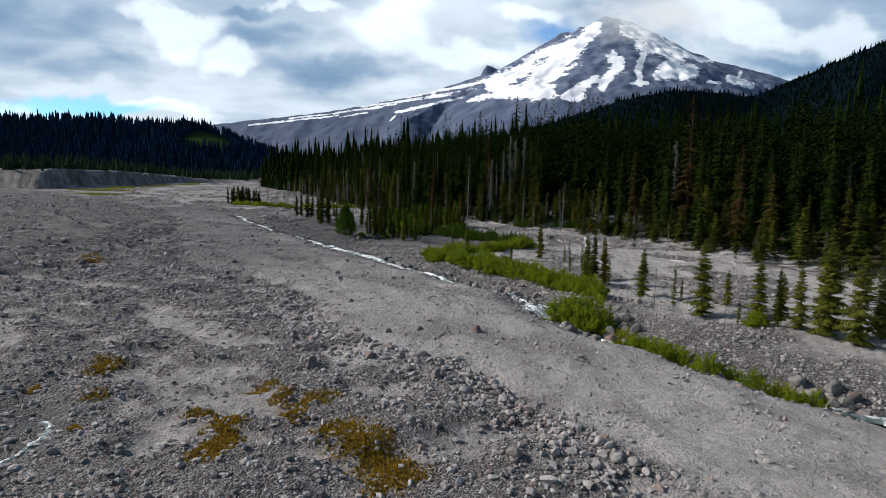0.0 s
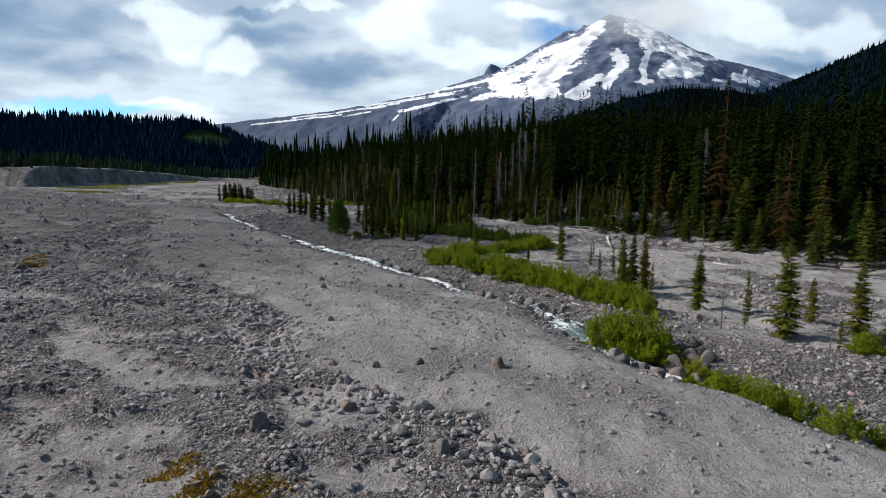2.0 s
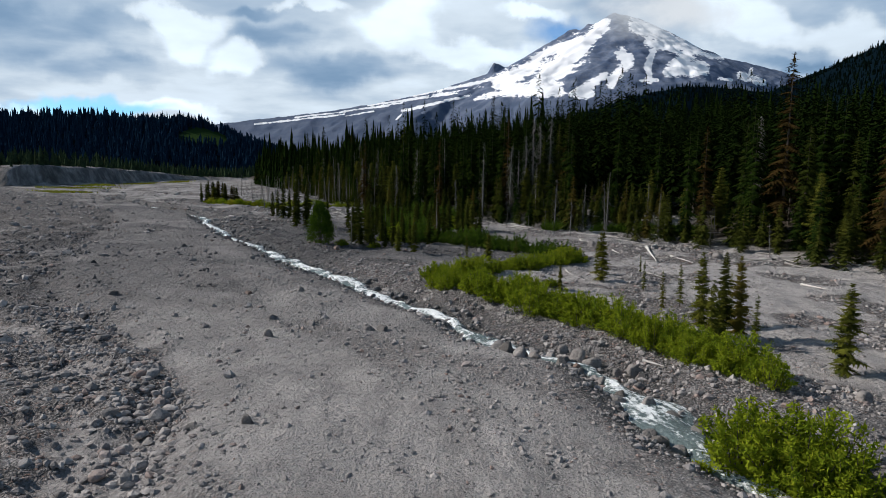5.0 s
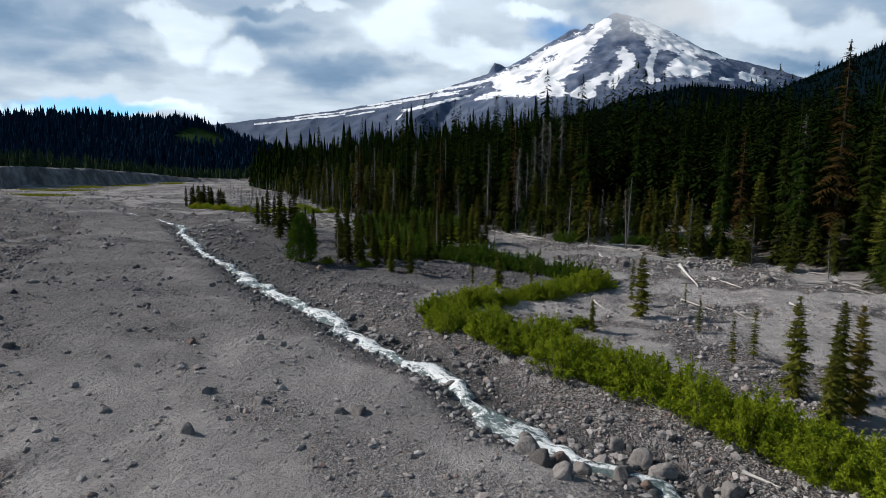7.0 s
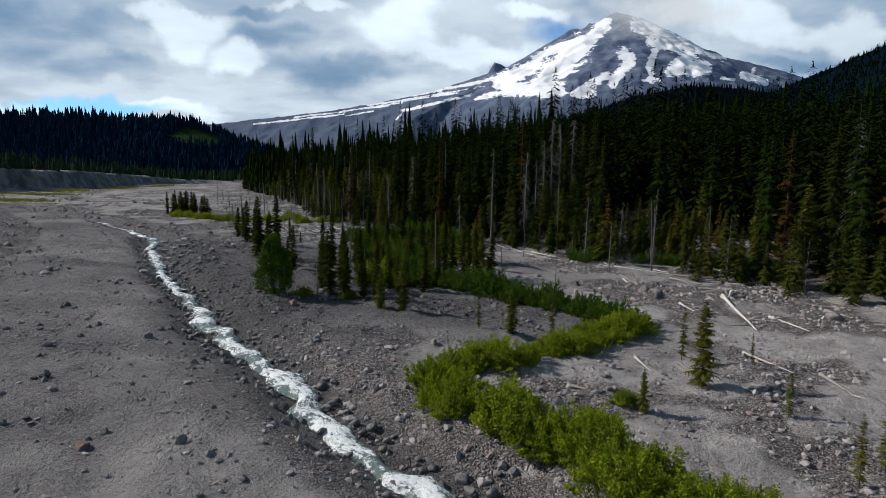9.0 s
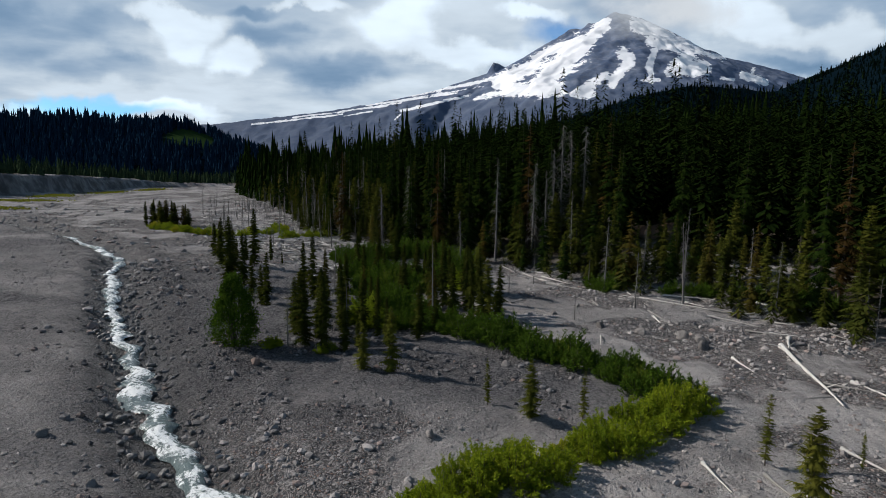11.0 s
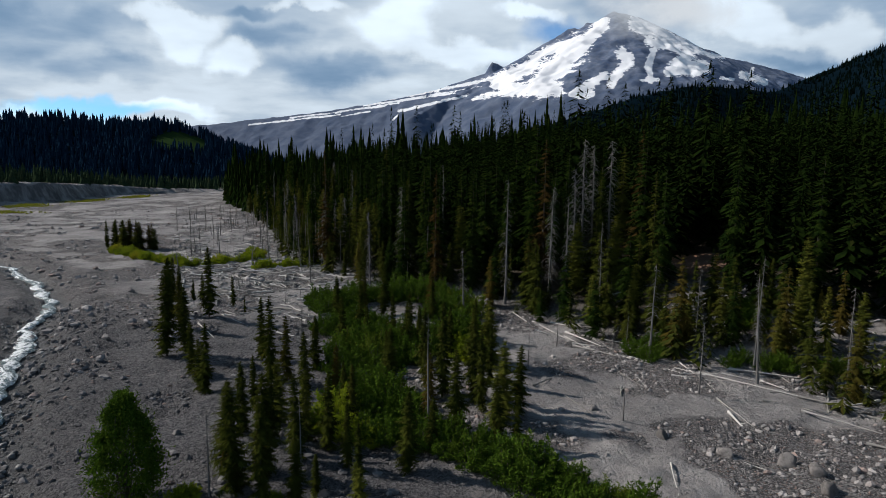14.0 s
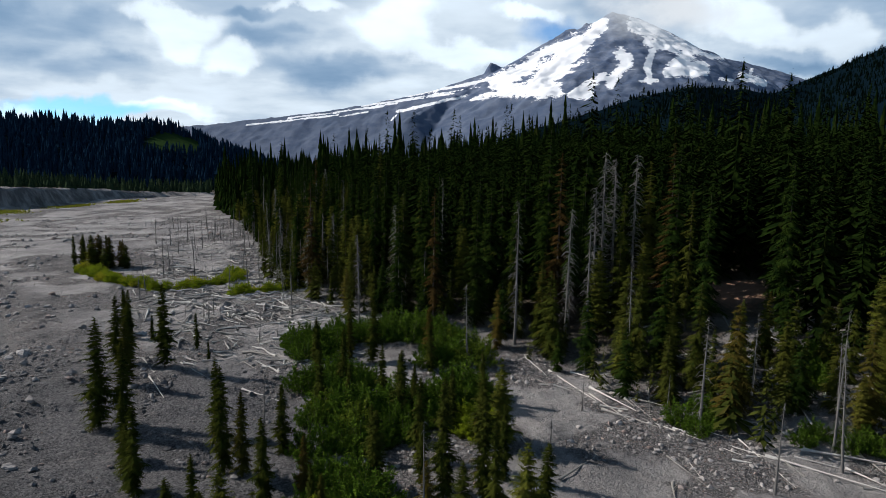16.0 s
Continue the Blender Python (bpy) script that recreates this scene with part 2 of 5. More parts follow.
    bump(g, b, g.noise(p, 9.0, 5.0, 0.7), 0.7, 0.08)


def wet_stone_look(g, b):
    p = place_of(g)
    own = g.n("ShaderNodeObjectInfo").outputs["Random"]
    base = g.mix(own, (0.045, 0.043, 0.043), (0.14, 0.13, 0.125))
    base = g.mix(g.span(g.noise(p, 5.0, 5.0, 0.65), 0.45, 0.72, 0.0, 0.6), base, (0.22, 0.21, 0.20))
    g.plug(b.inputs["Base Color"], base)
    b.inputs["Roughness"].default_value = 0.42
    bump(g, b, g.noise(p, 9.0, 5.0, 0.7), 0.7, 0.08)


def water_look(g, b):
    p = place_of(g)
    along = g.n("ShaderNodeAttribute", attr="flow").outputs["Vector"]
    run = g.vec("MULTIPLY", along, (2.4, 0.55, 0.0))
    foam = g.noise(run, 1.5, 6.0, 0.68)
    ripple = g.noise(p, 3.2, 5.0, 0.7)
    rough = g.n("ShaderNodeAttribute", attr="rapid").outputs["Fac"]
    churn = g.math("MULTIPLY", g.math("SUBTRACT", g.math("ADD", foam, ripple), 1.0), 1.5)
    white = g.span(g.math("ADD", churn, g.math("MULTIPLY", rough, 0.40)), 0.06, 0.44)
    body = g.mix(ripple, (0.045, 0.062, 0.062), (0.22, 0.285, 0.28))
    g.plug(b.inputs["Base Color"], g.mix(white, body, (0.90, 0.92, 0.92)))
    g.plug(b.inputs["Roughness"], g.math("ADD", 0.12, g.math("MULTIPLY", white, 0.7)))
    bump(g, b, g.math("ADD", foam, ripple), 0.8, 0.2)


def bark_look(g, b):
    p = place_of(g)
    fibre = g.noise(g.vec("MULTIPLY", p, (9.0, 9.0, 1.3)), 1.0, 4.0, 0.65)
    g.plug(b.inputs["Base Color"], g.mix(fibre, (0.035, 0.027, 0.022), (0.10, 0.082, 0.066)))
    b.inputs["Roughness"].default_value = 0.95
    bump(g, b, fibre, 0.6, 0.05)


def dead_look(g, b):
    p = place_of(g)
    own = g.n("ShaderNodeObjectInfo").outputs["Random"]
    rnd = g.n("ShaderNodeNewGeometry").outputs["Random Per Island"]
    fibre = g.noise(g.vec("MULTIPLY", p, (7.0, 7.0, 2.5)), 1.0, 5.0, 0.65)
    pale = g.mix(fibre, (0.13, 0.12, 0.11), (0.33, 0.315, 0.29))
    worn = g.mix(fibre, (0.34, 0.32, 0.295), (0.72, 0.69, 0.65))
    pick = g.math("FRACT", g.math("ADD", own, rnd))
    g.plug(b.inputs["Base Color"], g.mix(g.span(pick, 0.25, 0.9), pale, worn))
    b.inputs["Roughness"].default_value = 0.88
    bump(g, b, fibre, 0.5, 0.04)


def leafy(dark, light, odd, share, spread=0.45, thin=0.22):
    def build(g, b):
        p = place_of(g)
        rnd = g.n("ShaderNodeNewGeometry").outputs["Random Per Island"]
        own = g.n("ShaderNodeObjectInfo").outputs["Random"]
        base = g.mix(g.span(g.noise(p, 0.9, 4.0), 0.3, 0.7), dark, light)
        base = g.mix(g.math("MULTIPLY", rnd, spread), base, light)
        if share > 0:
            base = g.mix(g.span(own, 1.0 - share, 1.0, 0.0, 0.8), base, odd)
        base = g.mix(g.span(g.math("FRACT", g.math("MULTIPLY", rnd, 13.7)), 0.90, 1.0, 0.0, 0.5), base, odd)
        g.plug(b.inputs["Base Color"], base)
        b.inputs["Roughness"].default_value, b.inputs["Specular IOR Level"].default_value = 0.9, 0.0
        glow = g.n("ShaderNodeBsdfTranslucent")
        g.plug(glow.inputs["Color"], base)
        both = g.n("ShaderNodeMixShader")
        both.inputs[0].default_value = thin
        out = [n for n in g.t.nodes if n.type == "OUTPUT_MATERIAL"][0]
        g.plug(both.inputs[1], b.outputs[0])
        g.plug(both.inputs[2], glow.outputs[0])
        g.plug(out.inputs[0], both.outputs[0])
    return build


def rock_face_look(g, b):
    p = place_of(g)
    snow = g.n("ShaderNodeAttribute", attr="snow").outputs["Fac"]
    rip = g.noise(p, 0.012, 8.0, 0.66)
    grain = g.noise(p, 0.05, 5.0, 0.6)
    # bluish rock: the haze of distance is put into its colour
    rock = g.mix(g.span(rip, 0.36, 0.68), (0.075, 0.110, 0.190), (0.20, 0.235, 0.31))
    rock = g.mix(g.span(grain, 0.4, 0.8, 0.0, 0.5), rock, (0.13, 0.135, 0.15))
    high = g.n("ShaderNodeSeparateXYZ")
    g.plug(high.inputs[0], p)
    # lower flanks darker and bluer, with more haze in the colour
    hazed_rock = g.mix(rip, (0.036, 0.064, 0.120), (0.125, 0.148, 0.205))
    rock = g.mix(g.span(g.math("ADD", high.outputs[2], g.math("MULTIPLY", rip, 200.0)), 420.0, 620.0, 0.8, 0.0), rock, hazed_rock)
    edge = g.math("ADD", snow, g.math("MULTIPLY", g.math("SUBTRACT", rip, 0.5), 1.0))
    edge = g.math("ADD", edge, g.math("MULTIPLY", g.math("SUBTRACT", grain, 0.5), 0.8))
    streaks = g.noise(g.vec("MULTIPLY", p, (0.006, 0.006, 0.05)), 1.0, 6.0, 0.65)
    edge = g.math("ADD", edge, g.math("MULTIPLY", g.math("SUBTRACT", streaks, 0.5), 0.9))
    white = g.mix(grain, (0.86, 0.88, 0.92), (0.93, 0.93, 0.94))
    g.plug(b.inputs["Base Color"], g.mix(g.span(edge, 0.46, 0.53), rock, white))
    b.inputs["Roughness"].default_value = 0.9
    b.inputs["Specular IOR Level"].default_value = 0.1
    bump(g, b, rip, 0.22, 30.0)


def hazy_floor_look(g, b):
    p = place_of(g)
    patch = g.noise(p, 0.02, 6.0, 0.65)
    # near-black blue: haze and tree shade put into the hill floor's colour
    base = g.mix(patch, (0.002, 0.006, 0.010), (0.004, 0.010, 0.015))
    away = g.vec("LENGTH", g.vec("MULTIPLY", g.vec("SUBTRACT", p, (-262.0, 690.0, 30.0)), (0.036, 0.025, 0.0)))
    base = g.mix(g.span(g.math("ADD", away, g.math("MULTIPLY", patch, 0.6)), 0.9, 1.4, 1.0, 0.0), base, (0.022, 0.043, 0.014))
    g.plug(b.inputs["Base Color"], base)
    b.inputs["Roughness"].default_value = 0.95
    b.inputs["Specular IOR Level"].default_value = 0.0


def grey_wood_look(g, b):
    p = place_of(g)
    fibre = g.noise(g.vec("MULTIPLY", p, (7.0, 7.0, 2.0)), 1.0, 5.0, 0.65)
    g.plug(b.inputs["Base Color"], g.mix(fibre, (0.06, 0.055, 0.052), (0.19, 0.180, 0.172)))
    b.inputs["Roughness"].default_value = 0.92
    bump(g, b, fibre, 0.5, 0.04)


GREYWOOD = surface("weathered_grey_wood", grey_wood_look)
GROUND = surface("gravel_and_sand", ground_look)
STONE = surface("volcanic_stone", stone_look)
BOULDER = surface("weathered_boulder", boulder_look)
SHADED_STONE = surface("shaded_volcanic_stone", shaded_stone_look)
WET_STONE = surface("wet_stone", wet_stone_look)
WATER = surface("rushing_water", water_look)
BARK = surface("bark", bark_look)
DEADWOOD = surface("bleached_deadwood", dead_look)
# forest needles darker than life: the shade among the boughs is in their colour
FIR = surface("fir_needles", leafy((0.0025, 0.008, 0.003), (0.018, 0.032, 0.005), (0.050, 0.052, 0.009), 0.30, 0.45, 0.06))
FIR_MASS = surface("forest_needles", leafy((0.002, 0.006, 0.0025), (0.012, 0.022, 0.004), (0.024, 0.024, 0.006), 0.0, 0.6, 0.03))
YOUNG = surface("young_conifer_needles", leafy((0.030, 0.042, 0.009), (0.125, 0.130, 0.020), (0.12, 0.095, 0.020), 0.18))
# blue of distance: haze over the left hill is put into the needle colour
HAZE_FIR = surface("hazed_needles", leafy((0.006, 0.018, 0.038), (0.010, 0.027, 0.050), (0.012, 0.030, 0.045), 0.0, 0.4, 0.05))
# almost black: the ridge forest's own shade is put into the needle colour
RIDGE_FIR = surface("shaded_ridge_needles", leafy((0.0012, 0.0035, 0.0035), (0.0028, 0.0065, 0.0050), (0.004, 0.007, 0.005), 0.0, 0.4, 0.03))
TERRACE_FIR = surface("terrace_needles", leafy((0.014, 0.030, 0.020), (0.044, 0.064, 0.030), (0.06, 0.06, 0.03), 0.0, 0.5, 0.08))
WILLOW = surface("willow_leaves", leafy((0.055, 0.105, 0.009), (0.255, 0.310, 0.020), (0.36, 0.33, 0.03), 0.14, 0.7, 0.38))
# dark green of the alder bush, and of thickets with shade in their colour
ALDER_AND_SHADE = surface("alder_and_shaded_leaves", leafy((0.016, 0.042, 0.006), (0.078, 0.132, 0.014), (0.14, 0.17, 0.02), 0.10, 0.7, 0.15))
EDGE_FIR = surface("edge_needles", leafy((0.010, 0.018, 0.004), (0.052, 0.060, 0.010), (0.075, 0.052, 0.012), 0.16, 0.45, 0.15))
RUST = surface("dying_needles", leafy((0.014, 0.012, 0.005), (0.055, 0.034, 0.011), (0.08, 0.042, 0.013), 0.0, 0.5, 0.1))
UNDER = surface("undergrowth_needles", leafy((0.009, 0.018, 0.005), (0.055, 0.062, 0.012), (0.085, 0.062, 0.018), 0.0, 0.5, 0.12))
STEM = surface("willow_stems", bark_look)
HERB = surface("dry_herbs", leafy((0.085, 0.075, 0.018), (0.32, 0.20, 0.03), (0.70, 0.36, 0.010), 0.0, 0.8))
GRASS = surface("meadow_grass", leafy((0.12, 0.13, 0.02), (0.26, 0.27, 0.035), (0.30, 0.26, 0.04), 0.0, 0.7))
PEAK = surface("snow_and_rock", rock_face_look)
HILL = surface("hazy_forest_floor", hazy_floor_look)



# ---- shapes of the land ----
def lattice(ix, iy, seed):
    h = (ix.astype(np.int64) * 374761393 + iy.astype(np.int64) * 668265263 + seed * 974711) & 0x7FFFFFFF
    h = ((h ^ (h >> 13)) * 1274126177) & 0x7FFFFFFF
    return ((h ^ (h >> 16)) & 0xFFFF) / 65535.0


def vnoise(x, y, seed=0):
    ix, iy = np.floor(x), np.floor(y)
    fx, fy = x - ix, y - iy
    u, v = fx * fx * (3 - 2 * fx), fy * fy * (3 - 2 * fy)
    a, b = lattice(ix, iy, seed), lattice(ix + 1, iy, seed)
    c, d = lattice(ix, iy + 1, seed), lattice(ix + 1, iy + 1, seed)
    return (a + (b - a) * u) * (1 - v) + (c + (d - c) * u) * v


def fbm(x, y, seed=0, octaves=4, gain=0.5):
    s, amp, norm = 0.0, 1.0, 0.0
    for k in range(octaves):
        s = s + amp * vnoise(x * 2 ** k, y * 2 ** k, seed + 7 * k)
        norm += amp
        amp *= gain
    return s / norm - 0.5


def step(v, a, b):
    t = np.clip((v - a) / (b - a), 0, 1)
    return t * t * (3 - 2 * t)


def along_line(x, y, pts):
    """The distance from a polyline, the run along it, and on which side (positive: to its left)."""
    best = np.full(np.shape(x), 1e9)
    run, side, gone = np.zeros(np.shape(x)), np.zeros(np.shape(x)), 0.0
    for (ax, ay), (bx, by) in zip(pts, pts[1:]):
        dx, dy = bx - ax, by - ay
        length = math.hypot(dx, dy)
        t = np.clip(((x - ax) * dx + (y - ay) * dy) / length ** 2, 0, 1)
        d = np.hypot(x - ax - t * dx, y - ay - t * dy)
        near = d < best
        best = np.where(near, d, best)
        run = np.where(near, gone + t * length, run)
        side = np.where(near, np.sign(dx * (y - ay) - dy * (x - ax)), side)
        gone += length
    return best, run, side


STREAM = [(44, 14), (32, 25), (24, 33), (21, 37), (18, 42), (14, 48.5), (11.2, 53), (9.6, 57), (9, 62), (8, 66.5), (5, 69.3), (2.2, 72.3), (1, 75.5),
          (0, 79), (-4, 83), (-8.3, 88.5), (-13, 95), (-18, 101.3), (-22, 107), (-24.6, 112.5), (-29, 119.5), (-33, 125), (-37, 133),
          (-42.5, 142), (-46, 149), (-51, 156), (-53, 163), (-60, 173), (-69, 183), (-80, 193), (-92, 203), (-125, 232)]
RILL = [(-36, 15), (-29, 19), (-23.5, 22.6), (-20.2, 25.0), (-19.0, 27.0), (-20.0, 29.4), (-22.6, 31.6)]
FOREST_EDGE = [(95, -30), (78, 25), (64, 62), (56, 84), (48, 100), (41, 116), (32, 134), (21, 146), (11, 162), (0, 173), (-14, 180), (-25, 193),
               (-42, 233), (-74, 312), (-113, 397), (-165, 520), (-230, 680)]
BERM_EDGE = [(22, 6), (9, 23), (5.5, 30), (1.5, 38), (-9, 46), (-12, 57), (-17, 64), (-29, 77), (-42, 94), (-60, 140), (-80, 172), (-120, 215)]
TERRACE = [(-420, 318), (-214, 326), (-203, 345), (-196, 400), (-200, 450), (-190, 505), (-150, 560), (-150, 900)]
MOSS_SPOTS = [(-10.5, 34.8, 1.17), (-8.8, 32.8, 1.17), (-7.6, 30.4, 1.30), (-6.9, 32.3, 1.43), (-4.8, 28.1, 1.56), (-3.6, 26.7, 1.69), (-2.7, 25.6, 1.56),
              (-2.0, 23.7, 1.69), (-12.5, 30.4, 0.91), (-10.5, 28.5, 1.43), (-10.0, 26.4, 1.56), (-10.1, 25.1, 1.04), (-18.8, 32.1, 0.80), (-21.2, 37.5, 1.43),
              (-46.8, 80.5, 1.82), (-17.7, 28.2, 0.50), (-23.0, 33.4, 0.50), (-48.5, 83.4, 1.82)]


def hillside(d):
    """The height of the wooded slope, d metres inside the edge of the forest."""
    return 0.15 * np.minimum(d, 120) + 0.02 * np.clip(d - 120, 0, 700)


def land(x, y):
    """Height, cobble, dampness, moss and forest litter of the valley floor."""
    ds, run, _ = along_line(x, y, STREAM)
    db, _, left = along_line(x, y, BERM_EDGE)
    df, _, inside = along_line(x, y, FOREST_EDGE)
    dt, _, terr = along_line(x, y, TERRACE)
    _, _, bank = along_line(x, y, STREAM)
    db = db + 1.4 * fbm(x / 5, y / 5, 3)
    berm = step(-left * db, -0.8, 2.2)                      # 1 on the sand between the cobbles and the water
    right = step(-bank * ds, 0.0, 3.0)                      # 1 beyond the water
    z = 1.1 * fbm(x / 26, y / 26, 5, 3) + 0.55 * fbm(x / 6, y / 6, 9, 3) + 0.16 * fbm(x / 1.3, y / 1.3, 11, 3)
    cob = 1 - berm * (1 - right)
    u, v = 0.80 * x + 0.60 * y, 0.80 * y - 0.60 * x         # across the flow and along it
    lag = berm * (1 - right)
    z = z + lag * (0.55 * fbm(u / 2.4, v / 6.5, 15, 4, 0.6) + 0.22 * np.abs(fbm(u / 1.0, v / 2.6, 19, 3)))
    z = z + 0.75 * berm * (1 - right) + cob * 0.95 * fbm(x / 2.2, y / 2.2, 13, 4, 0.55)
    z = z - 1.30 * np.exp(-(ds / 2.5) ** 2) - 0.25 * np.exp(-(ds / 6.0) ** 2)
    dr, _, _ = along_line(x, y, RILL)
    z = z - 0.45 * np.exp(-(dr / 1.3) ** 2)
    z = z + 0.35 * right * np.exp(-((ds - 6.0) / 3.0) ** 2)
    # far washes in the gravel plain
    z = z + 1.3 * fbm(x / 60, y / 22, 21, 3) * step(y, 130, 220)
    z = z + 0.9 * fbm(x / 5, y / 3.2, 23, 4, 0.6) * step(y, 85, 135) * (1 - right)
    deep = np.where(inside < 0, df, 0.0)
    wooded = step(deep, 1.0, 8.0)
    z = z + hillside(deep) * (1 + 0.25 * fbm(x / 40, y / 40, 31, 3)) + wooded * 0.8 * fbm(x / 7, y / 7, 33, 3)
    high = np.where(terr > 0, np.maximum(dt + 4.5 * fbm(x / 8, y / 8, 45, 3), 0), 0.0)
    z = z + 10.0 * (1 - 0.85 * step(y, 360, 570)) * step(high, 0, 6.5) * (1 + 0.12 * fbm(x / 30, y / 30, 41)) + 0.9 * fbm(x / 7, y / 7, 43) * step(high, 0, 5)
    band = np.maximum(right * np.exp(-(ds / 9.0) ** 2), np.exp(-((ds + 1.5 * fbm(x / 3, y / 3, 65)) / 3.0) ** 4))
    patch = step(fbm(x / 6, y / 6, 51, 4), -0.07, 0.07)
    clump = step(fbm(x / 4.2 + y / 9, y / 2.6, 55, 4), -0.10, 0.03)
    leftcob = (1 - berm) * (0.30 + 0.70 * clump)
    z = z + 0.42 * (1 - berm) * clump * step(y, 300, 200)
    strewn = lag * step(fbm(u / 3.2, v / 9, 57, 4), -0.02, 0.12)
    cobble = np.clip(leftcob + 0.42 * strewn + band + right * 0.9 * patch * (1 - band) + 0.10, 0, 1)
    damp = np.exp(-(dr / 1.5) ** 4) + np.exp(-((ds + 1.2 * fbm(x / 1.5, y / 1.5, 63)) / 2.7) ** 4) + 0.6 * step(fbm(x / 4, y / 4, 61), 0.18, 0.30) * (1 - berm) * (y < 40)
    moss = np.zeros(np.shape(x))
    for mx, my, mr in MOSS_SPOTS:
        d = np.hypot(x - mx, (y - my) * 0.8) / mr + 1.3 * fbm(x / 0.9, y / 0.9, 71, 3)
        moss = np.maximum(moss, 1 - step(d, 0.55, 1.0))
    # pale silt; sunlight on the near and right-hand ground is painted in too
    silt = (1 - berm) * (1 - right) * step(y, 90, 60) + (0.65 - 0.35 * step(y, 100, 140)) * right + 0.75 * berm * (1 - right) * step(y, 46, 28)
    bare = 1 - step(np.hypot((x - 37) / 15, (y - 154) / 18) + 0.8 * fbm(x / 5, y / 5, 47), 0.6, 1.05)   # the open bank in the forest edge
    return z, cobble, np.clip(damp, 0, 1), moss, np.maximum(wooded * (1 - 0.85 * bare), step(high, 9, 14)), silt


def cloud_shade_at(x, y):
    """Where cloud shade is put into the gravel colour: along the far bank of the upper stream and in patches of the
    plain.
    """
    ds, _, bank = along_line(x, y, STREAM)
    ragged = 9.0 * fbm(x / 9, y / 9, 81, 4)
    far_bank = np.where(bank < 0, 1.0, 0.0) * (1 - step(ds + ragged, 24, 33)) * step(y + ragged, 94, 110) * (1 - step(y, 150, 172))
    near_bank = np.where(bank > 0, 1.0, 0.0) * (1 - step(ds + 0.5 * ragged, 3.5, 8.0)) * step(y + ragged, 70, 96)
    out = np.maximum(far_bank, 0.7 * near_bank)
    plain = np.where(bank > 0, 1.0, 0.0) * step(y + 2 * ragged, 55, 95) * (0.64 + 0.20 * step(y, 130, 210) + 1.1 * fbm(x / 14, y / 6, 85, 4))
    flat = np.where(bank < 0, 1.0, 0.0) * step(y + ragged, 98, 138) * (0.22 + 0.15 * step(y, 118, 140) + 0.9 * fbm(x / 8, y / 5, 87, 4))
    out = np.maximum(out, np.clip(np.maximum(plain, flat), 0, 1))
    for cx, cy, rx, ry in ((-55, 118, 24, 13), (-90, 105, 26, 9), (-34, 88, 9, 14), (-72, 160, 26, 9), (-60, 75, 24, 6)):
        d = np.hypot((x - cx) / rx, (y - cy) / ry) + 0.9 * fbm(x / 12, y / 5, 83, 4)
        out = np.maximum(out, 0.75 * (1 - step(d, 0.55, 1.05)))
    return out


SHEET = {}


def heights(x, y):
    """The height of the built ground sheet, between its corners."""
    xs, ys, z = SHEET["x"], SHEET["y"], SHEET["z"]
    i = np.clip(np.searchsorted(xs, x) - 1, 0, len(xs) - 2)
    j = np.clip(np.searchsorted(ys, y) - 1, 0, len(ys) - 2)
    u, v = (x - xs[i]) / (xs[i + 1] - xs[i]), (y - ys[j]) / (ys[j + 1] - ys[j])
    return (z[j, i] * (1 - u) + z[j, i + 1] * u) * (1 - v) + (z[j + 1, i] * (1 - u) + z[j + 1, i + 1] * u) * v


def height_at(x, y):
    return float(heights(np.array([float(x)]), np.array([float(y)]))[0])


def mesh_from(name, verts, faces, material, smooth=True):
    """A mesh from numpy arrays; all faces have the same number of corners."""
    me = bpy.data.meshes.new(name)
    n, k = faces.shape
    me.vertices.add(len(verts))
    me.vertices.foreach_set("co", np.asarray(verts, np.float32).ravel())
    me.loops.add(n * k)
    me.loops.foreach_set("vertex_index", np.asarray(faces, np.int32).ravel())
    me.polygons.add(n)
    me.polygons.foreach_set("loop_start", np.arange(0, n * k, k, dtype=np.int32))
    me.update(calc_edges=True)
    me.polygons.foreach_set("use_smooth", np.full(n, smooth))
    me.materials.append(material)
    me.validate()
    return me


def set_attr(me, name, values):
    a = me.attributes.new(name, "FLOAT", "POINT")
    a.data.foreach_set("value", np.asarray(values, np.float32).ravel())


def grid_faces(nx, ny):
    i = np.arange(nx - 1)[None, :] + nx * np.arange(ny - 1)[:, None]
    return np.stack([i, i + 1, i + 1 + nx, i + nx], -1).reshape(-1, 4)


def grow(start, first, factor, end):
    out, s = [], first
    while start < end:
        start += s
        s *= factor
        out.append(start)
    return np.array(out)


def make_ground():
    xs = np.concatenate([-grow(245, 3.0, 1.16, 4300)[::-1], np.arange(-245, -150, 2.2), np.arange(-150, -70, 1.6), np.arange(-70, 62.01, 0.55), grow(62, 0.7, 1.10, 4300)])
    ys = np.concatenate([-grow(-12, 0.8, 1.25, 2500)[::-1], np.arange(12, 185, 0.58), grow(185, 0.7, 1.03, 560), grow(575, 18, 1.15, 4400)])
    X, Y = np.meshgrid(xs, ys)
    z, cobble, damp, moss, litter, silt = land(X, Y)
    far = step(np.hypot(X, Y), 900, 1500)
    z = z * (1 - far)
    SHEET.update(x=xs, y=ys, z=z)
    me = mesh_from("ground", np.stack([X, Y, z], -1).reshape(-1, 3), grid_faces(len(xs), len(ys)), GROUND)
    for name, v in (("cobble", cobble), ("damp", damp), ("moss", moss), ("litter", litter), ("silt", silt), ("basalt", cloud_shade_at(X, Y))):
        set_attr(me, name, v)
    return tagged(new("ground", me), "grey volcanic gravel and sand of a wide river plain", "ground", kind="structure")


ground = make_ground()


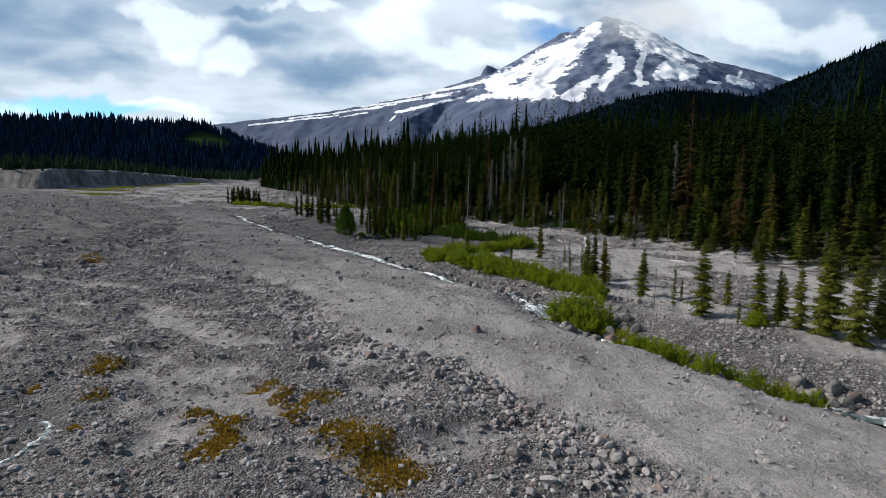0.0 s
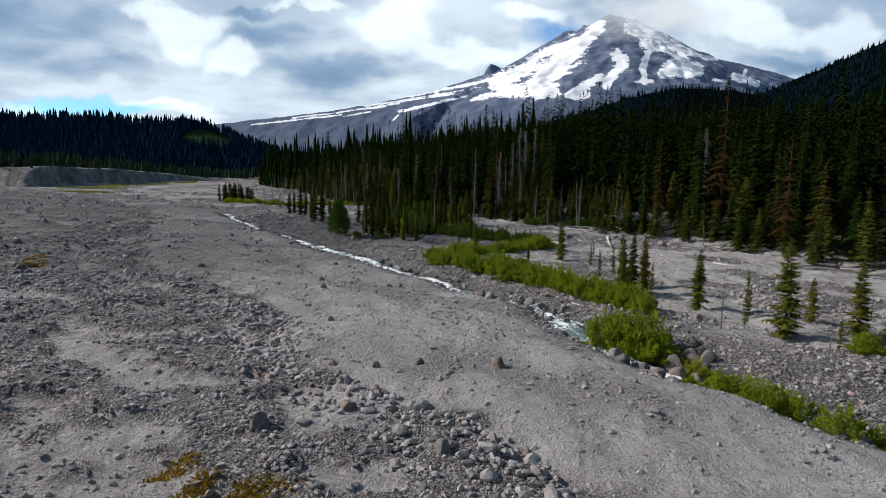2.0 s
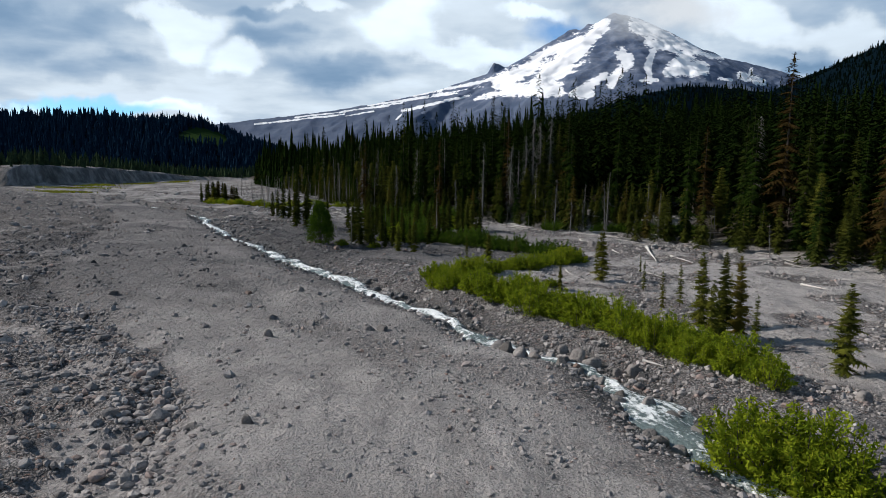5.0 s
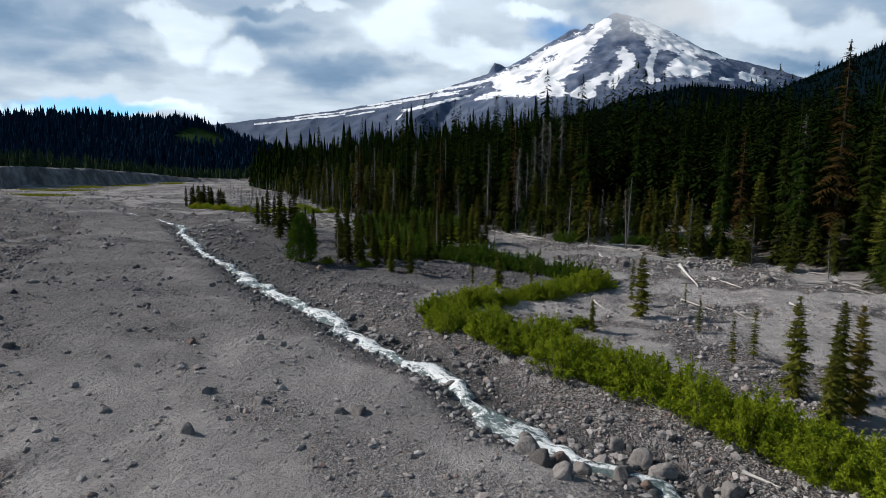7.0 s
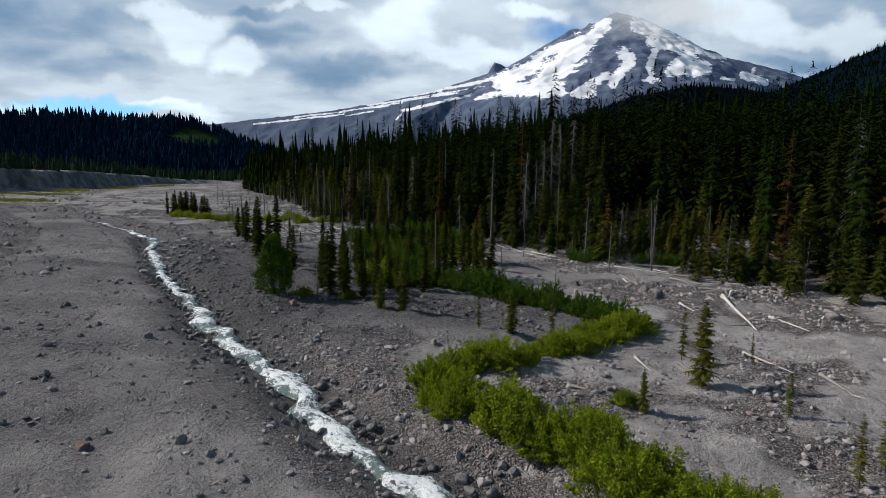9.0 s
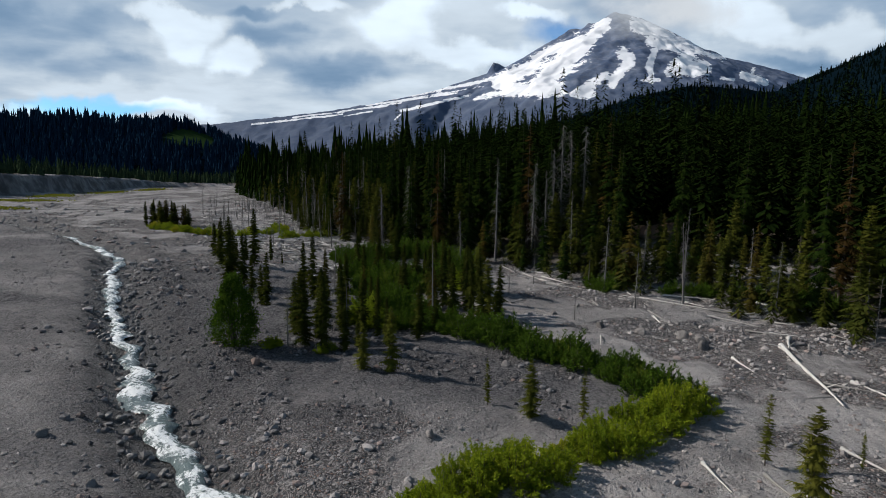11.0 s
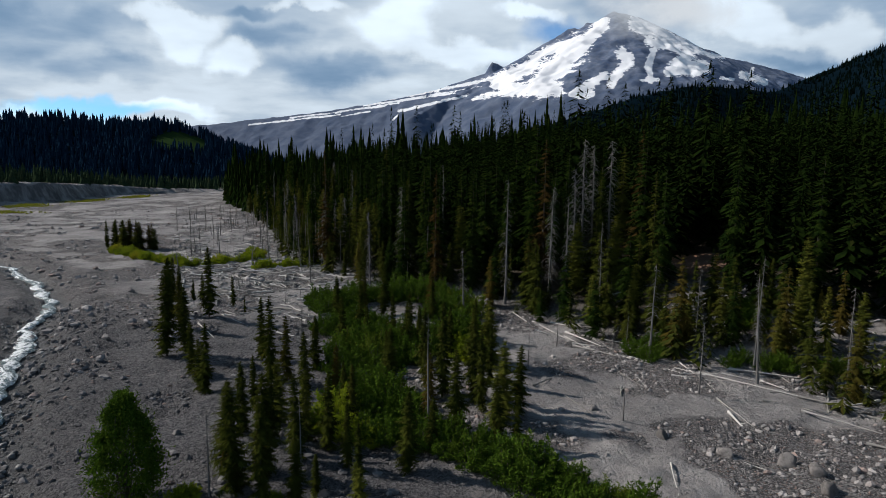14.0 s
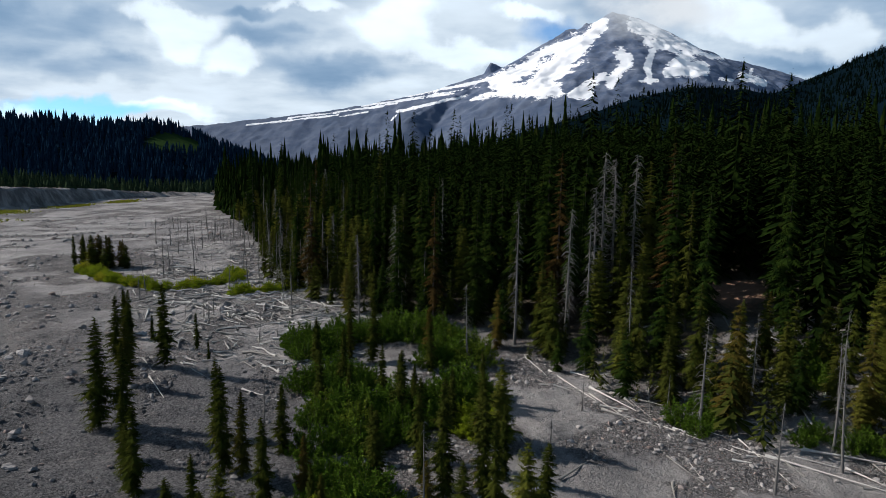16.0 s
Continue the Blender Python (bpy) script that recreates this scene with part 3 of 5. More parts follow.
# ---- far land: hills and the mountain, as ridges with falling flanks ----
def ridged(X, Y, ridges):
    """The height of a land of ridges. Each ridge: its fall per metre, and its crest points (x, y, z)."""
    best = np.full(X.shape, -1e9)
    for fall, pts in ridges:
        for (ax, ay, az), (bx, by, bz) in zip(pts, pts[1:]):
            dx, dy = bx - ax, by - ay
            t = np.clip(((X - ax) * dx + (Y - ay) * dy) / (dx * dx + dy * dy), 0, 1)
            d = np.hypot(X - ax - t * dx, Y - ay - t * dy)
            best = np.maximum(best, az + t * (bz - az) - fall * d)
    return best


FAR = 3900.0


def crest(points, nearer=0.0):
    """Crest points from the bearing (x over y) and rise (z over y) along the mountain, at its distance."""
    out = []
    for k, (r, e) in enumerate(points):
        y = FAR - nearer * k
        out.append((r * y, y, 13 + e * y))
    return out


MOUNTAIN = [
    (0.62, crest([(0.249, 0.246), (0.232, 0.234), (0.212, 0.228), (0.185, 0.212), (0.155, 0.203), (0.125, 0.183), (0.085, 0.161), (-0.026, 0.124), (-0.125, 0.102),
                  (-0.21, 0.088), (-0.351, 0.070), (-0.56, 0.050)])),
    (0.62, crest([(0.249, 0.246), (0.285, 0.238), (0.328, 0.221), (0.397, 0.184), (0.456, 0.174), (0.529, 0.157), (0.62, 0.125)])),
    (0.75, crest([(0.256, 0.242), (0.235, 0.190), (0.195, 0.145), (0.15, 0.095), (0.12, 0.05)], 300)),
    (0.75, crest([(0.262, 0.232), (0.292, 0.188), (0.285, 0.150), (0.28, 0.110)], 260)),
    (0.80, crest([(0.310, 0.225), (0.335, 0.180), (0.325, 0.145), (0.31, 0.11)], 230)),
    (0.75, crest([(0.397, 0.184), (0.415, 0.155), (0.40, 0.12)], 300)),
    (0.80, crest([(0.155, 0.203), (0.10, 0.160), (0.02, 0.118), (-0.05, 0.085)], 170)),
    (0.70, crest([(0.085, 0.161), (0.0, 0.112), (-0.06, 0.08)], 330)),
    (2.6, crest([(0.058, 0.160), (0.064, 0.170), (0.072, 0.168), (0.085, 0.161)])),
    (2.4, crest([(0.196, 0.214), (0.208, 0.232), (0.214, 0.229)])),
    (2.0, crest([(0.150, 0.190), (0.163, 0.209), (0.178, 0.220), (0.190, 0.222), (0.200, 0.219)])),
]
# snowfields and couloirs: bearing and rise of both ends, half width, all over the distance
SNOW_EAST = [(0.264, 0.183, 0.273, 0.171, 0.0105), (0.269, 0.167, 0.248, 0.14, 0.0074), (0.311, 0.187, 0.304, 0.167, 0.0055),
             (0.304, 0.167, 0.308, 0.143, 0.0055), (0.297, 0.143, 0.319, 0.145, 0.0046), (0.362, 0.179, 0.341, 0.159, 0.0111),
             (0.345, 0.159, 0.39, 0.162, 0.0111), (0.283, 0.229, 0.333, 0.207, 0.0111), (0.333, 0.207, 0.374, 0.19, 0.0101),
             (0.302, 0.202, 0.348, 0.19, 0.0065), (0.366, 0.19, 0.42, 0.178, 0.0046), (0.449, 0.154, 0.485, 0.143, 0.0055),
             (0.466, 0.162, 0.458, 0.144, 0.0037), (0.413, 0.148, 0.436, 0.146, 0.0028), (0.19, 0.122, 0.238, 0.149, 0.0065),
             (0.195, 0.12, 0.217, 0.121, 0.0065)]
SNOW_WEST = [(0.232, 0.228, 0.2, 0.192, 0.0101), (0.196, 0.192, 0.153, 0.156, 0.0184), (0.175, 0.165, 0.136, 0.134, 0.0157),
             (0.126, 0.164, 0.073, 0.137, 0.012), (0.144, 0.139, 0.037, 0.112, 0.0046), (0.187, 0.2, 0.134, 0.178, 0.0065),
             (0.082, 0.127, 0.167, 0.126, 0.0101), (0.01, 0.12, -0.134, 0.099, 0.0017), (-0.08, 0.104, -0.206, 0.084, 0.0015),
             (0.081, 0.146, -0.044, 0.119, 0.003), (-0.044, 0.119, -0.206, 0.092, 0.002), (-0.17, 0.085, -0.315, 0.067, 0.0017),
             (-0.125, 0.09, -0.17, 0.082, 0.0015), (0.028, 0.117, -0.08, 0.091, 0.0025), (-0.08, 0.086, -0.089, 0.077, 0.0015), (0.05, 0.131, -0.1, 0.104, 0.0012),
             (-0.02, 0.122, -0.18, 0.0945, 0.001), (-0.1, 0.099, -0.25, 0.079, 0.0011)]


def make_mountain():
    xs, ys = np.linspace(-2150, 2420, 380), np.linspace(2300, 4050, 170)
    X, Y = np.meshgrid(xs, ys)
    z = ridged(X, Y, MOUNTAIN)
    wear = fbm(X / 260, Y / 260, 91, 5, 0.6)
    z = z + 58 * (np.abs(wear) * -2 + 0.35) * step(z, 60, 400) * step(FAR - Y, 10, 260) + 14 * fbm(X / 45, Y / 45, 95, 3)
    z = np.maximum(z, -20 + 30 * fbm(X / 300, Y / 300, 97))
    r, e = X / Y, (z - 13) / Y
    snow = np.zeros(X.shape)
    for ax, ay, bx, by, w in SNOW_EAST + SNOW_WEST:
        dx, dy = bx - ax, by - ay
        t = np.clip(((r - ax) * dx + (e - ay) * dy) / (dx * dx + dy * dy), 0, 1)
        d = np.hypot(r - ax - t * dx, e - ay - t * dy)
        snow = np.maximum(snow, (1.0 - 0.5 * d / w) * (1.0 if w > 0.005 else 0.80))
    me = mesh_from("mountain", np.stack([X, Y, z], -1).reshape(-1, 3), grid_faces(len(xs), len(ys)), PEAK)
    set_attr(me, "snow", np.clip(snow, -0.5, 1.0))
    return tagged(new("mountain", me), "snow-streaked grey volcanic mountain with rocky summit", "mountain", kind="structure")


make_mountain()


def veil_look(g, b):
    uv = g.n("ShaderNodeAttribute", attr="spread").outputs["Vector"]
    p = place_of(g)
    puff = g.noise(g.vec("MULTIPLY", p, (0.004, 0.004, 0.0065)), 1.0, 5.0, 0.55)
    edge = g.vec("LENGTH", uv)
    dense = g.span(g.math("ADD", edge, g.math("MULTIPLY", g.math("SUBTRACT", puff, 0.5), -1.1)), 0.10, 0.95, 0.94, 0.0)
    # the sheet emits its own pale light in place of daylight on cloud
    glow = g.n("ShaderNodeEmission")
    g.plug(glow.inputs["Color"], g.mix(puff, (0.66, 0.72, 0.79), (0.84, 0.89, 0.94)))
    clear = g.n("ShaderNodeBsdfTransparent")
    both = g.n("ShaderNodeMixShader")
    g.plug(both.inputs[0], dense)
    g.plug(both.inputs[1], clear.outputs[0])
    g.plug(both.inputs[2], glow.outputs[0])
    g.plug([n for n in g.t.nodes if n.type == "OUTPUT_MATERIAL"][0].inputs[0], both.outputs[0])


def make_veil(mid, wide, high):
    """The thin cloud that hangs on the summit, a bowed sheet just before it."""
    u, v = np.meshgrid(np.linspace(-1, 1, 21), np.linspace(-1, 1, 11))
    X, Y, Z = mid[0] + wide * u, mid[1] + 180 * (u * u + v * v), mid[2] + high * v
    me = mesh_from("summit_cloud", np.stack([X, Y, Z], -1).reshape(-1, 3), grid_faces(21, 11), surface("thin_cloud", veil_look))
    a = me.attributes.new("spread", "FLOAT_VECTOR", "POINT")
    a.data.foreach_set("vector", np.stack([u, v, u * 0], -1).astype(np.float32).ravel())
    return tagged(new("backdrop_cloud", me), "thin pale grey cloud hanging on the summit", "cloud", kind="structure")


make_veil((0.345 * 3300, 3300, 13 + 0.254 * 3300), 520, 150)


def at(r, e, y, z=13):
    return (r * y, y, z + e * y)


RIGHT_RIDGE = [
    (0.55, [at(0.10, 0.060, 1500), at(0.191, 0.088, 1550), at(0.279, 0.118, 1600), at(0.368, 0.136, 1650), at(0.486, 0.128, 1700), at(0.547, 0.147, 1750),
            at(0.615, 0.178, 1750), at(0.690, 0.214, 1750), at(0.80, 0.262, 1700), at(1.05, 0.30, 1650)]),
    (0.40, [at(0.690, 0.214, 1750), at(0.66, 0.13, 1300), at(0.60, 0.06, 950)]),
    (0.40, [at(0.368, 0.136, 1650), at(0.33, 0.08, 1200), at(0.30, 0.05, 900)]),
]
LEFT_HILL = [
    (0.34, [at(-1.10, 0.070, 640), at(-0.90, 0.067, 660), at(-0.713, 0.066, 700), at(-0.532, 0.064, 720), at(-0.40, 0.060, 720), at(-0.335, 0.040, 720),
            at(-0.285, 0.008, 700), at(-0.262, -0.02, 690)]),
]


def hill_height(X, Y, ridges, seed):
    return ridged(X, Y, ridges) + 9 * fbm(X / 90, Y / 90, seed, 4)


def make_hill(name, label, ridges, seed, x0, x1, y0, y1, cell):
    xs, ys = np.arange(x0, x1, cell), np.arange(y0, y1, cell)
    X, Y = np.meshgrid(xs, ys)
    z = np.maximum(hill_height(X, Y, ridges, seed), -12)
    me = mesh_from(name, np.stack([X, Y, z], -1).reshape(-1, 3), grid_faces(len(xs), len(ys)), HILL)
    return tagged(new(name, me), label, "hill", kind="structure")


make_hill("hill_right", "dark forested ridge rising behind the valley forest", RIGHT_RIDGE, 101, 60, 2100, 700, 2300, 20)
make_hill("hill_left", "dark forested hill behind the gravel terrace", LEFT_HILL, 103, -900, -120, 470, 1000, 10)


# ---- the stream ----
def make_stream(name, label, line, half, lift):
    """A ribbon of water that follows the bed, widening and narrowing."""
    pts = [Vector((*p, 0)) for p in line]
    fine = []
    for k in range(1, len(pts) - 2):
        for s in range(14):
            t = s / 14
            a, b, c, d = pts[k - 1], pts[k], pts[k + 1], pts[k + 2]
            fine.append(0.5 * ((2 * b) + (c - a) * t + (2 * a - 5 * b + 4 * c - d) * t * t + (3 * b - a - 3 * c + d) * t ** 3))
    C = np.array([p[:2] for p in fine])
    n = len(C)
    T = np.gradient(C, axis=0)
    T /= np.linalg.norm(T, axis=1)[:, None]
    N = np.stack([-T[:, 1], T[:, 0]], 1)
    run = np.concatenate([[0], np.cumsum(np.linalg.norm(np.diff(C, axis=0), axis=1))])
    C = C + N * (2.8 * fbm(run / 7, run * 0 + 3.3, 5, 3) + 2.0 * fbm(run / 2.6, run * 0 + 1.3, 6, 3))[:, None]
    wide = np.maximum(half + 1.9 * fbm(run / 3.2, run * 0, 7, 4), 0.28)
    wide = wide + 1.6 * np.exp(-((C[:, 1] - 60.5) / 3.0) ** 2) + 0.9 * np.exp(-((C[:, 1] - 71.0) / 2.6) ** 2) + 0.26 * step(C[:, 1], 74, 84)
    level = heights(C[:, 0], C[:, 1])
    kern = np.ones(9) / 9
    level = np.convolve(np.pad(level, 4, mode="edge"), kern, "valid") + lift
    m = 9
    u = np.linspace(-1, 1, m)
    V = np.empty((n, m, 3))
    V[:, :, :2] = C[:, None, :] + N[:, None, :] * (wide[:, None] * u[None, :] + 0.8 * u[None, :] * fbm(run[:, None] / 1.1 + 40 * (u[None, :] > 0), run[:, None] * 0 + 2.2, 27, 3))[:, :, None]
    chop = fbm(V[:, :, 0] / 0.5, V[:, :, 1] / 0.5, 17, 3)
    V[:, :, 2] = level[:, None] + 0.22 * chop - 0.30 * np.abs(u)[None, :] ** 2.5
    me = mesh_from(name, V.reshape(-1, 3), grid_faces(m, n), WATER)
    flow = me.attributes.new("flow", "FLOAT_VECTOR", "POINT")
    F = np.zeros((n, m, 3))
    F[:, :, 0], F[:, :, 1] = u[None, :] * wide[:, None], run[:, None]
    flow.data.foreach_set("vector", F.astype(np.float32).ravel())
    set_attr(me, "rapid", 0.75 - 0.7 * np.abs(u)[None, :] + 2.0 * fbm(V[:, :, 0] / 1.6, V[:, :, 1] / 1.6, 23, 3))
    return tagged(new(name, me), label, "stream", kind="structure")


make_stream("stream", "narrow stream of foaming white glacial meltwater", STREAM, 0.58, 0.36)
make_stream("rill", "shallow side rill of meltwater between cobbles", RILL, 0.62, 0.12)


# ---- plants ----
def part(name, me, parent, label="", kind=""):
    """Links a mesh as one part of a thing."""
    ob = new(name, me)
    ob.parent = parent
    return tagged(ob, label, kind=kind)


def tube(points, radii, sides=6):
    """Corners and faces of a tapering tube along points."""
    P = np.array(points, float)
    n = len(P)
    T = np.gradient(P, axis=0)
    T /= np.linalg.norm(T, axis=1)[:, None] + 1e-9
    up = np.where(np.abs(T[:, 2:3]) > 0.9, np.array([[1.0, 0, 0]]), np.array([[0, 0, 1.0]]))
    A = np.cross(T, up)
    A /= np.linalg.norm(A, axis=1)[:, None]
    B = np.cross(T, A)
    ang = np.linspace(0, 2 * np.pi, sides, endpoint=False)
    R = np.asarray(radii, float)[:, None, None]
    V = P[:, None, :] + R * (np.cos(ang)[None, :, None] * A[:, None, :] + np.sin(ang)[None, :, None] * B[:, None, :])
    i = np.arange(n - 1)[:, None] * sides
    j = np.arange(sides)[None, :]
    k = (j + 1) % sides
    F = np.stack([i + j, i + k, i + sides + k, i + sides + j], -1).reshape(-1, 4)
    return V.reshape(-1, 3), F


def gather(pieces):
    V, F, base = [], [], 0
    for v, f in pieces:
        V.append(v)
        F.append(f + base)
        base += len(v)
    return np.concatenate(V), np.concatenate(F)


def trunk_shape(rng, tall, thick, lean=0.02, bottom=-0.5, sides=7):
    h = np.linspace(bottom, tall, 7)
    sway = np.cumsum(rng.normal(0, lean, (7, 2)), 0) * tall * 0.06
    pts = np.stack([sway[:, 0], sway[:, 1], h], -1)
    r = thick * (1 - 0.93 * np.clip(h / tall, 0, 1)) * (1 + 0.35 * (h < 0.3))
    return tube(pts, r, sides)


def crown_shape(rng, tall, wide, low, levels, per, fine=True, gaps=0.12, taper=0.62, hang=0.28):
    """Whorls of drooping sprays of needles up a conifer, as triangles."""
    tris = []
    for k in range(levels):
        f = 1 - (1 - (k + rng.random() * 0.8) / levels) ** 1.4
        z0 = tall * (low + (1 - low) * f)
        reach = wide * ((1 - f) ** taper) * ((0.60 + 0.75 * rng.random()) if f < 0.75 else (0.85 + 0.3 * rng.random())) * (0.55 + 0.45 * min(1, f * 5 + 0.25)) + 0.11 * wide
        n = max(3, int(round(per * (0.6 + 0.4 * (1 - f)))))
        turn = rng.random() * 6.28
        for j in range(n):
            if rng.random() < gaps:
                continue
            a = turn + 6.283 * (j + rng.normal(0, 0.16)) / n
            L = reach * (0.50 + 0.75 * rng.random())
            ca, sa = math.cos(a), math.sin(a)
            droop = -hang - 0.55 * (1 - f) * rng.random()
            rise = z0 + rng.normal(0, 0.35) * tall / levels
            spread = L * (0.13 + 0.10 * rng.random())

            def pt(u, v, w):
                return (ca * u - sa * v, sa * u + ca * v, rise + w)
            zt = droop * L
            if fine:
                # a limb with feathered twigs on both sides
                for u in (0.16, 0.30, 0.44, 0.58, 0.72, 0.86):
                    zu = zt * u * u + 0.04 * L * u
                    for s in (-1, 1):
                        q = L * (0.54 - 0.42 * u) * rng.uniform(0.6, 1.3)
                        tip = u + 0.20 * rng.uniform(0.5, 1.2)
                        tris.append((pt((u - 0.07) * L, 0, zu + 0.02 * L), pt(tip * L, s * q, zu - 0.42 * q - 0.05 * L), pt((u + 0.07) * L, 0, zu - 0.05 * L)))
                w = 0.05 * L
                tris.append((pt(0.72 * L, -w, zt * 0.55), pt(0.72 * L, w, zt * 0.55), pt(L, 0, zt)))
                tris.append((pt(0.05 * L, 0, 0.03 * L), pt(0.5 * L, 0.3 * w, zt * 0.28 - 0.13 * L), pt(0.75 * L, 0, zt * 0.6)))
            else:
                mid = 0.6 * L
                tris += [(pt(0, 0, 0.02), pt(mid, -spread, zt * 0.45 - 0.30 * spread), pt(L, 0, zt)),
                         (pt(0, 0, 0.02), pt(L, 0, zt), pt(mid, spread, zt * 0.45 - 0.30 * spread))]
    # a pointed leader
    s = 0.008 * tall
    for a in range(3):
        c, d = math.cos(a * 2.1), math.sin(a * 2.1)
        tris.append(((c * s, d * s, tall * 0.955), (-d * s, c * s, tall * 0.955), (0, 0, tall * 1.005)))
    V = np.array(tris, float).reshape(-1, 3)
    return V, np.arange(len(V)).reshape(-1, 3)


def stubs_shape(rng, tall, thick, count, reach, low=0.15):
    """Bare broken branches on a dead trunk."""
    out = []
    for k in range(count):
        f = low + (1 - low) * (k + rng.random()) / count
        a, L = rng.random() * 6.28, reach * (1 - 0.7 * f) * (0.35 + 0.8 * rng.random())
        z0 = tall * f
        d = np.array([math.cos(a), math.sin(a), 0])
        p = [d * 0.02 + (0, 0, z0), d * L * 0.5 + (0, 0, z0 - 0.06 * L), d * L + (0, 0, z0 - 0.55 * L)]
        out.append(tube(p, [thick * 0.22, thick * 0.13, thick * 0.04], 3))
    return out


def thing(name, label, category, group=""):
    return tagged(new(name), label, category, group)


def conifer(seed, label, group, tall, wide, low, levels, per, needles, thick, gaps=0.12, extra=0, name="fir_tree", taper=0.62, hang=0.28):
    rng = np.random.default_rng(seed)
    root = thing(name, label, "tree", group)
    wood = [trunk_shape(rng, tall, thick)] + stubs_shape(rng, tall * low * 1.5, thick, extra, wide * 0.8, 0.2)
    part("trunk", mesh_from("trunk", *gather(wood), BARK if extra == 0 else DEADWOOD if low > 0.45 else BARK), root)
    part("crown", mesh_from("crown", *crown_shape(rng, tall, wide, low, levels, per, True, gaps, taper, hang), needles, False), root)
    return root


def snag(seed, label, group, tall, thick, count, reach, name="dead_tree"):
    rng = np.random.default_rng(seed)
    root = thing(name, label, "dead tree", group)
    part("trunk", mesh_from("trunk", *trunk_shape(rng, tall, thick, 0.03), GREYWOOD), root)
    part("branchwork", mesh_from("branchwork", *gather(stubs_shape(rng, tall, thick, count, reach)), GREYWOOD), root, kind="stuff")
    return root


def stand(x, y, size=1.0, turn=0.0, lean=0.0, sink=0.12, slim=1.0):
    """A pose on the ground, with a scale."""
    m = pose(x, y, height_at(x, y) - sink, lean, 0, turn)
    return m @ Matrix.Diagonal((size * slim, size * slim, size, 1))


class Kit:
    """A few models of one kind; the first use of each is the model itself, the next ones are copies."""

    def __init__(self, models):
        self.models, self.used = models, set()

    def put(self, k, m):
        ob = self.models[k % len(self.models)]
        if ob not in self.used:
            self.used.add(ob)
            ob.matrix_basis = m
            return ob
        c = copy_thing(ob, m)
        c.matrix_basis = m
        return c


pick = random.Random(5)
FOREST = "trees of the valley forest"
YOUNGS = "young conifers on the gravel flat"
DEAD = "standing dead trees"
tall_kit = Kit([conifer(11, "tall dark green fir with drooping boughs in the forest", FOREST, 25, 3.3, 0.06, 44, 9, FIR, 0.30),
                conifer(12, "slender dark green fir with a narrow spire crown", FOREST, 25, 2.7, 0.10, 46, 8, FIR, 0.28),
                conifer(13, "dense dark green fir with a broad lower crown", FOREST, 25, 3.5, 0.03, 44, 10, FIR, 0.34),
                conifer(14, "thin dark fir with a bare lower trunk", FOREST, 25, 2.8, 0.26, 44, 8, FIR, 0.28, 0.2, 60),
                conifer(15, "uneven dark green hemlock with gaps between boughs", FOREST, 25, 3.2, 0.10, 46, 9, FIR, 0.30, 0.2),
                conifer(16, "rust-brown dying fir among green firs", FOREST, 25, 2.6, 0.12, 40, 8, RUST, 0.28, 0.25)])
edge_kit = Kit([conifer(21, "young olive green fir at the edge of the forest", "young trees at the forest edge", 9, 1.5, 0.02, 32, 9, EDGE_FIR, 0.12, 0.1, 0, "young_fir", 0.6),
                conifer(22, "slim yellowish green fir at the edge of the forest", "young trees at the forest edge", 9, 1.2, 0.03, 40, 9, EDGE_FIR, 0.10, 0.1, 0, "young_fir", 0.55),
                conifer(23, "bushy green young fir at the edge of the forest", "young trees at the forest edge", 9, 1.7, 0.01, 32, 10, FIR, 0.13, 0.1, 0, "young_fir", 0.6),
                conifer(24, "columnar olive green lodgepole pine at the forest edge", "young trees at the forest edge", 9, 1.25, 0.06, 46, 11, YOUNG, 0.11, 0.14, 0, "young_pine", 0.4, -0.15)])
young_kit = Kit([conifer(31, "young yellow-green conifer standing on gravel", YOUNGS, 6, 1.10, 0.05, 42, 12, YOUNG, 0.08, 0.28, 0, "young_conifer", 0.45, -0.12),
                 conifer(32, "slim sparse young conifer standing on gravel", YOUNGS, 6, 0.85, 0.12, 36, 9, YOUNG, 0.07, 0.38, 0, "young_conifer", 0.5, -0.12),
                 conifer(33, "dark slender young conifer standing on gravel", YOUNGS, 6, 0.95, 0.08, 44, 12, EDGE_FIR, 0.08, 0.20, 0, "young_conifer", 0.45, 0.0)])
snag_kit = Kit([snag(41, "thin grey standing dead trunk with broken twigs", DEAD, 6, 0.085, 60, 0.8),
                snag(42, "bare pale dead pole with few stubs", DEAD, 6, 0.075, 30, 0.5)])
grey_kit = Kit([snag(43, "tall grey dead fir with drooping bare branches", DEAD, 18, 0.22, 190, 2.4, "dead_fir"),
                snag(44, "tall thin pale dead trunk in the forest", DEAD, 18, 0.19, 110, 1.8, "dead_fir")])

# single young trees and poles on the flat: x, y, height, model
FLAT_A = [(18.2, 72.8, 6.1, 2), (21.4, 64.7, 5.2, 0), (22.3, 58.0, 4.5, 1), (24.1, 55.9, 7.4, 0), (28.2, 59.7, 3.6, 0), (29.6, 56.3, 5.3, 0),
          (28.6, 51.1, 5.1, 2), (29.8, 50.2, 5.5, 0), (31.2, 48.6, 7.8, 0), (31.8, 45.6, 7.6, 0), (17.6, 88.0, 2.9, 1), (36.8, 50.7, 5.3, 1),
          (14.8, 92.8, 5.4, 0), (10.0, 88.8, 2.6, 0), (17.1, 81.4, 3.5, 1), (18.9, 82.4, 3.7, 1), (18.3, 76.5, 5.8, 0), (17.6, 72.0, 4.0, 0)]
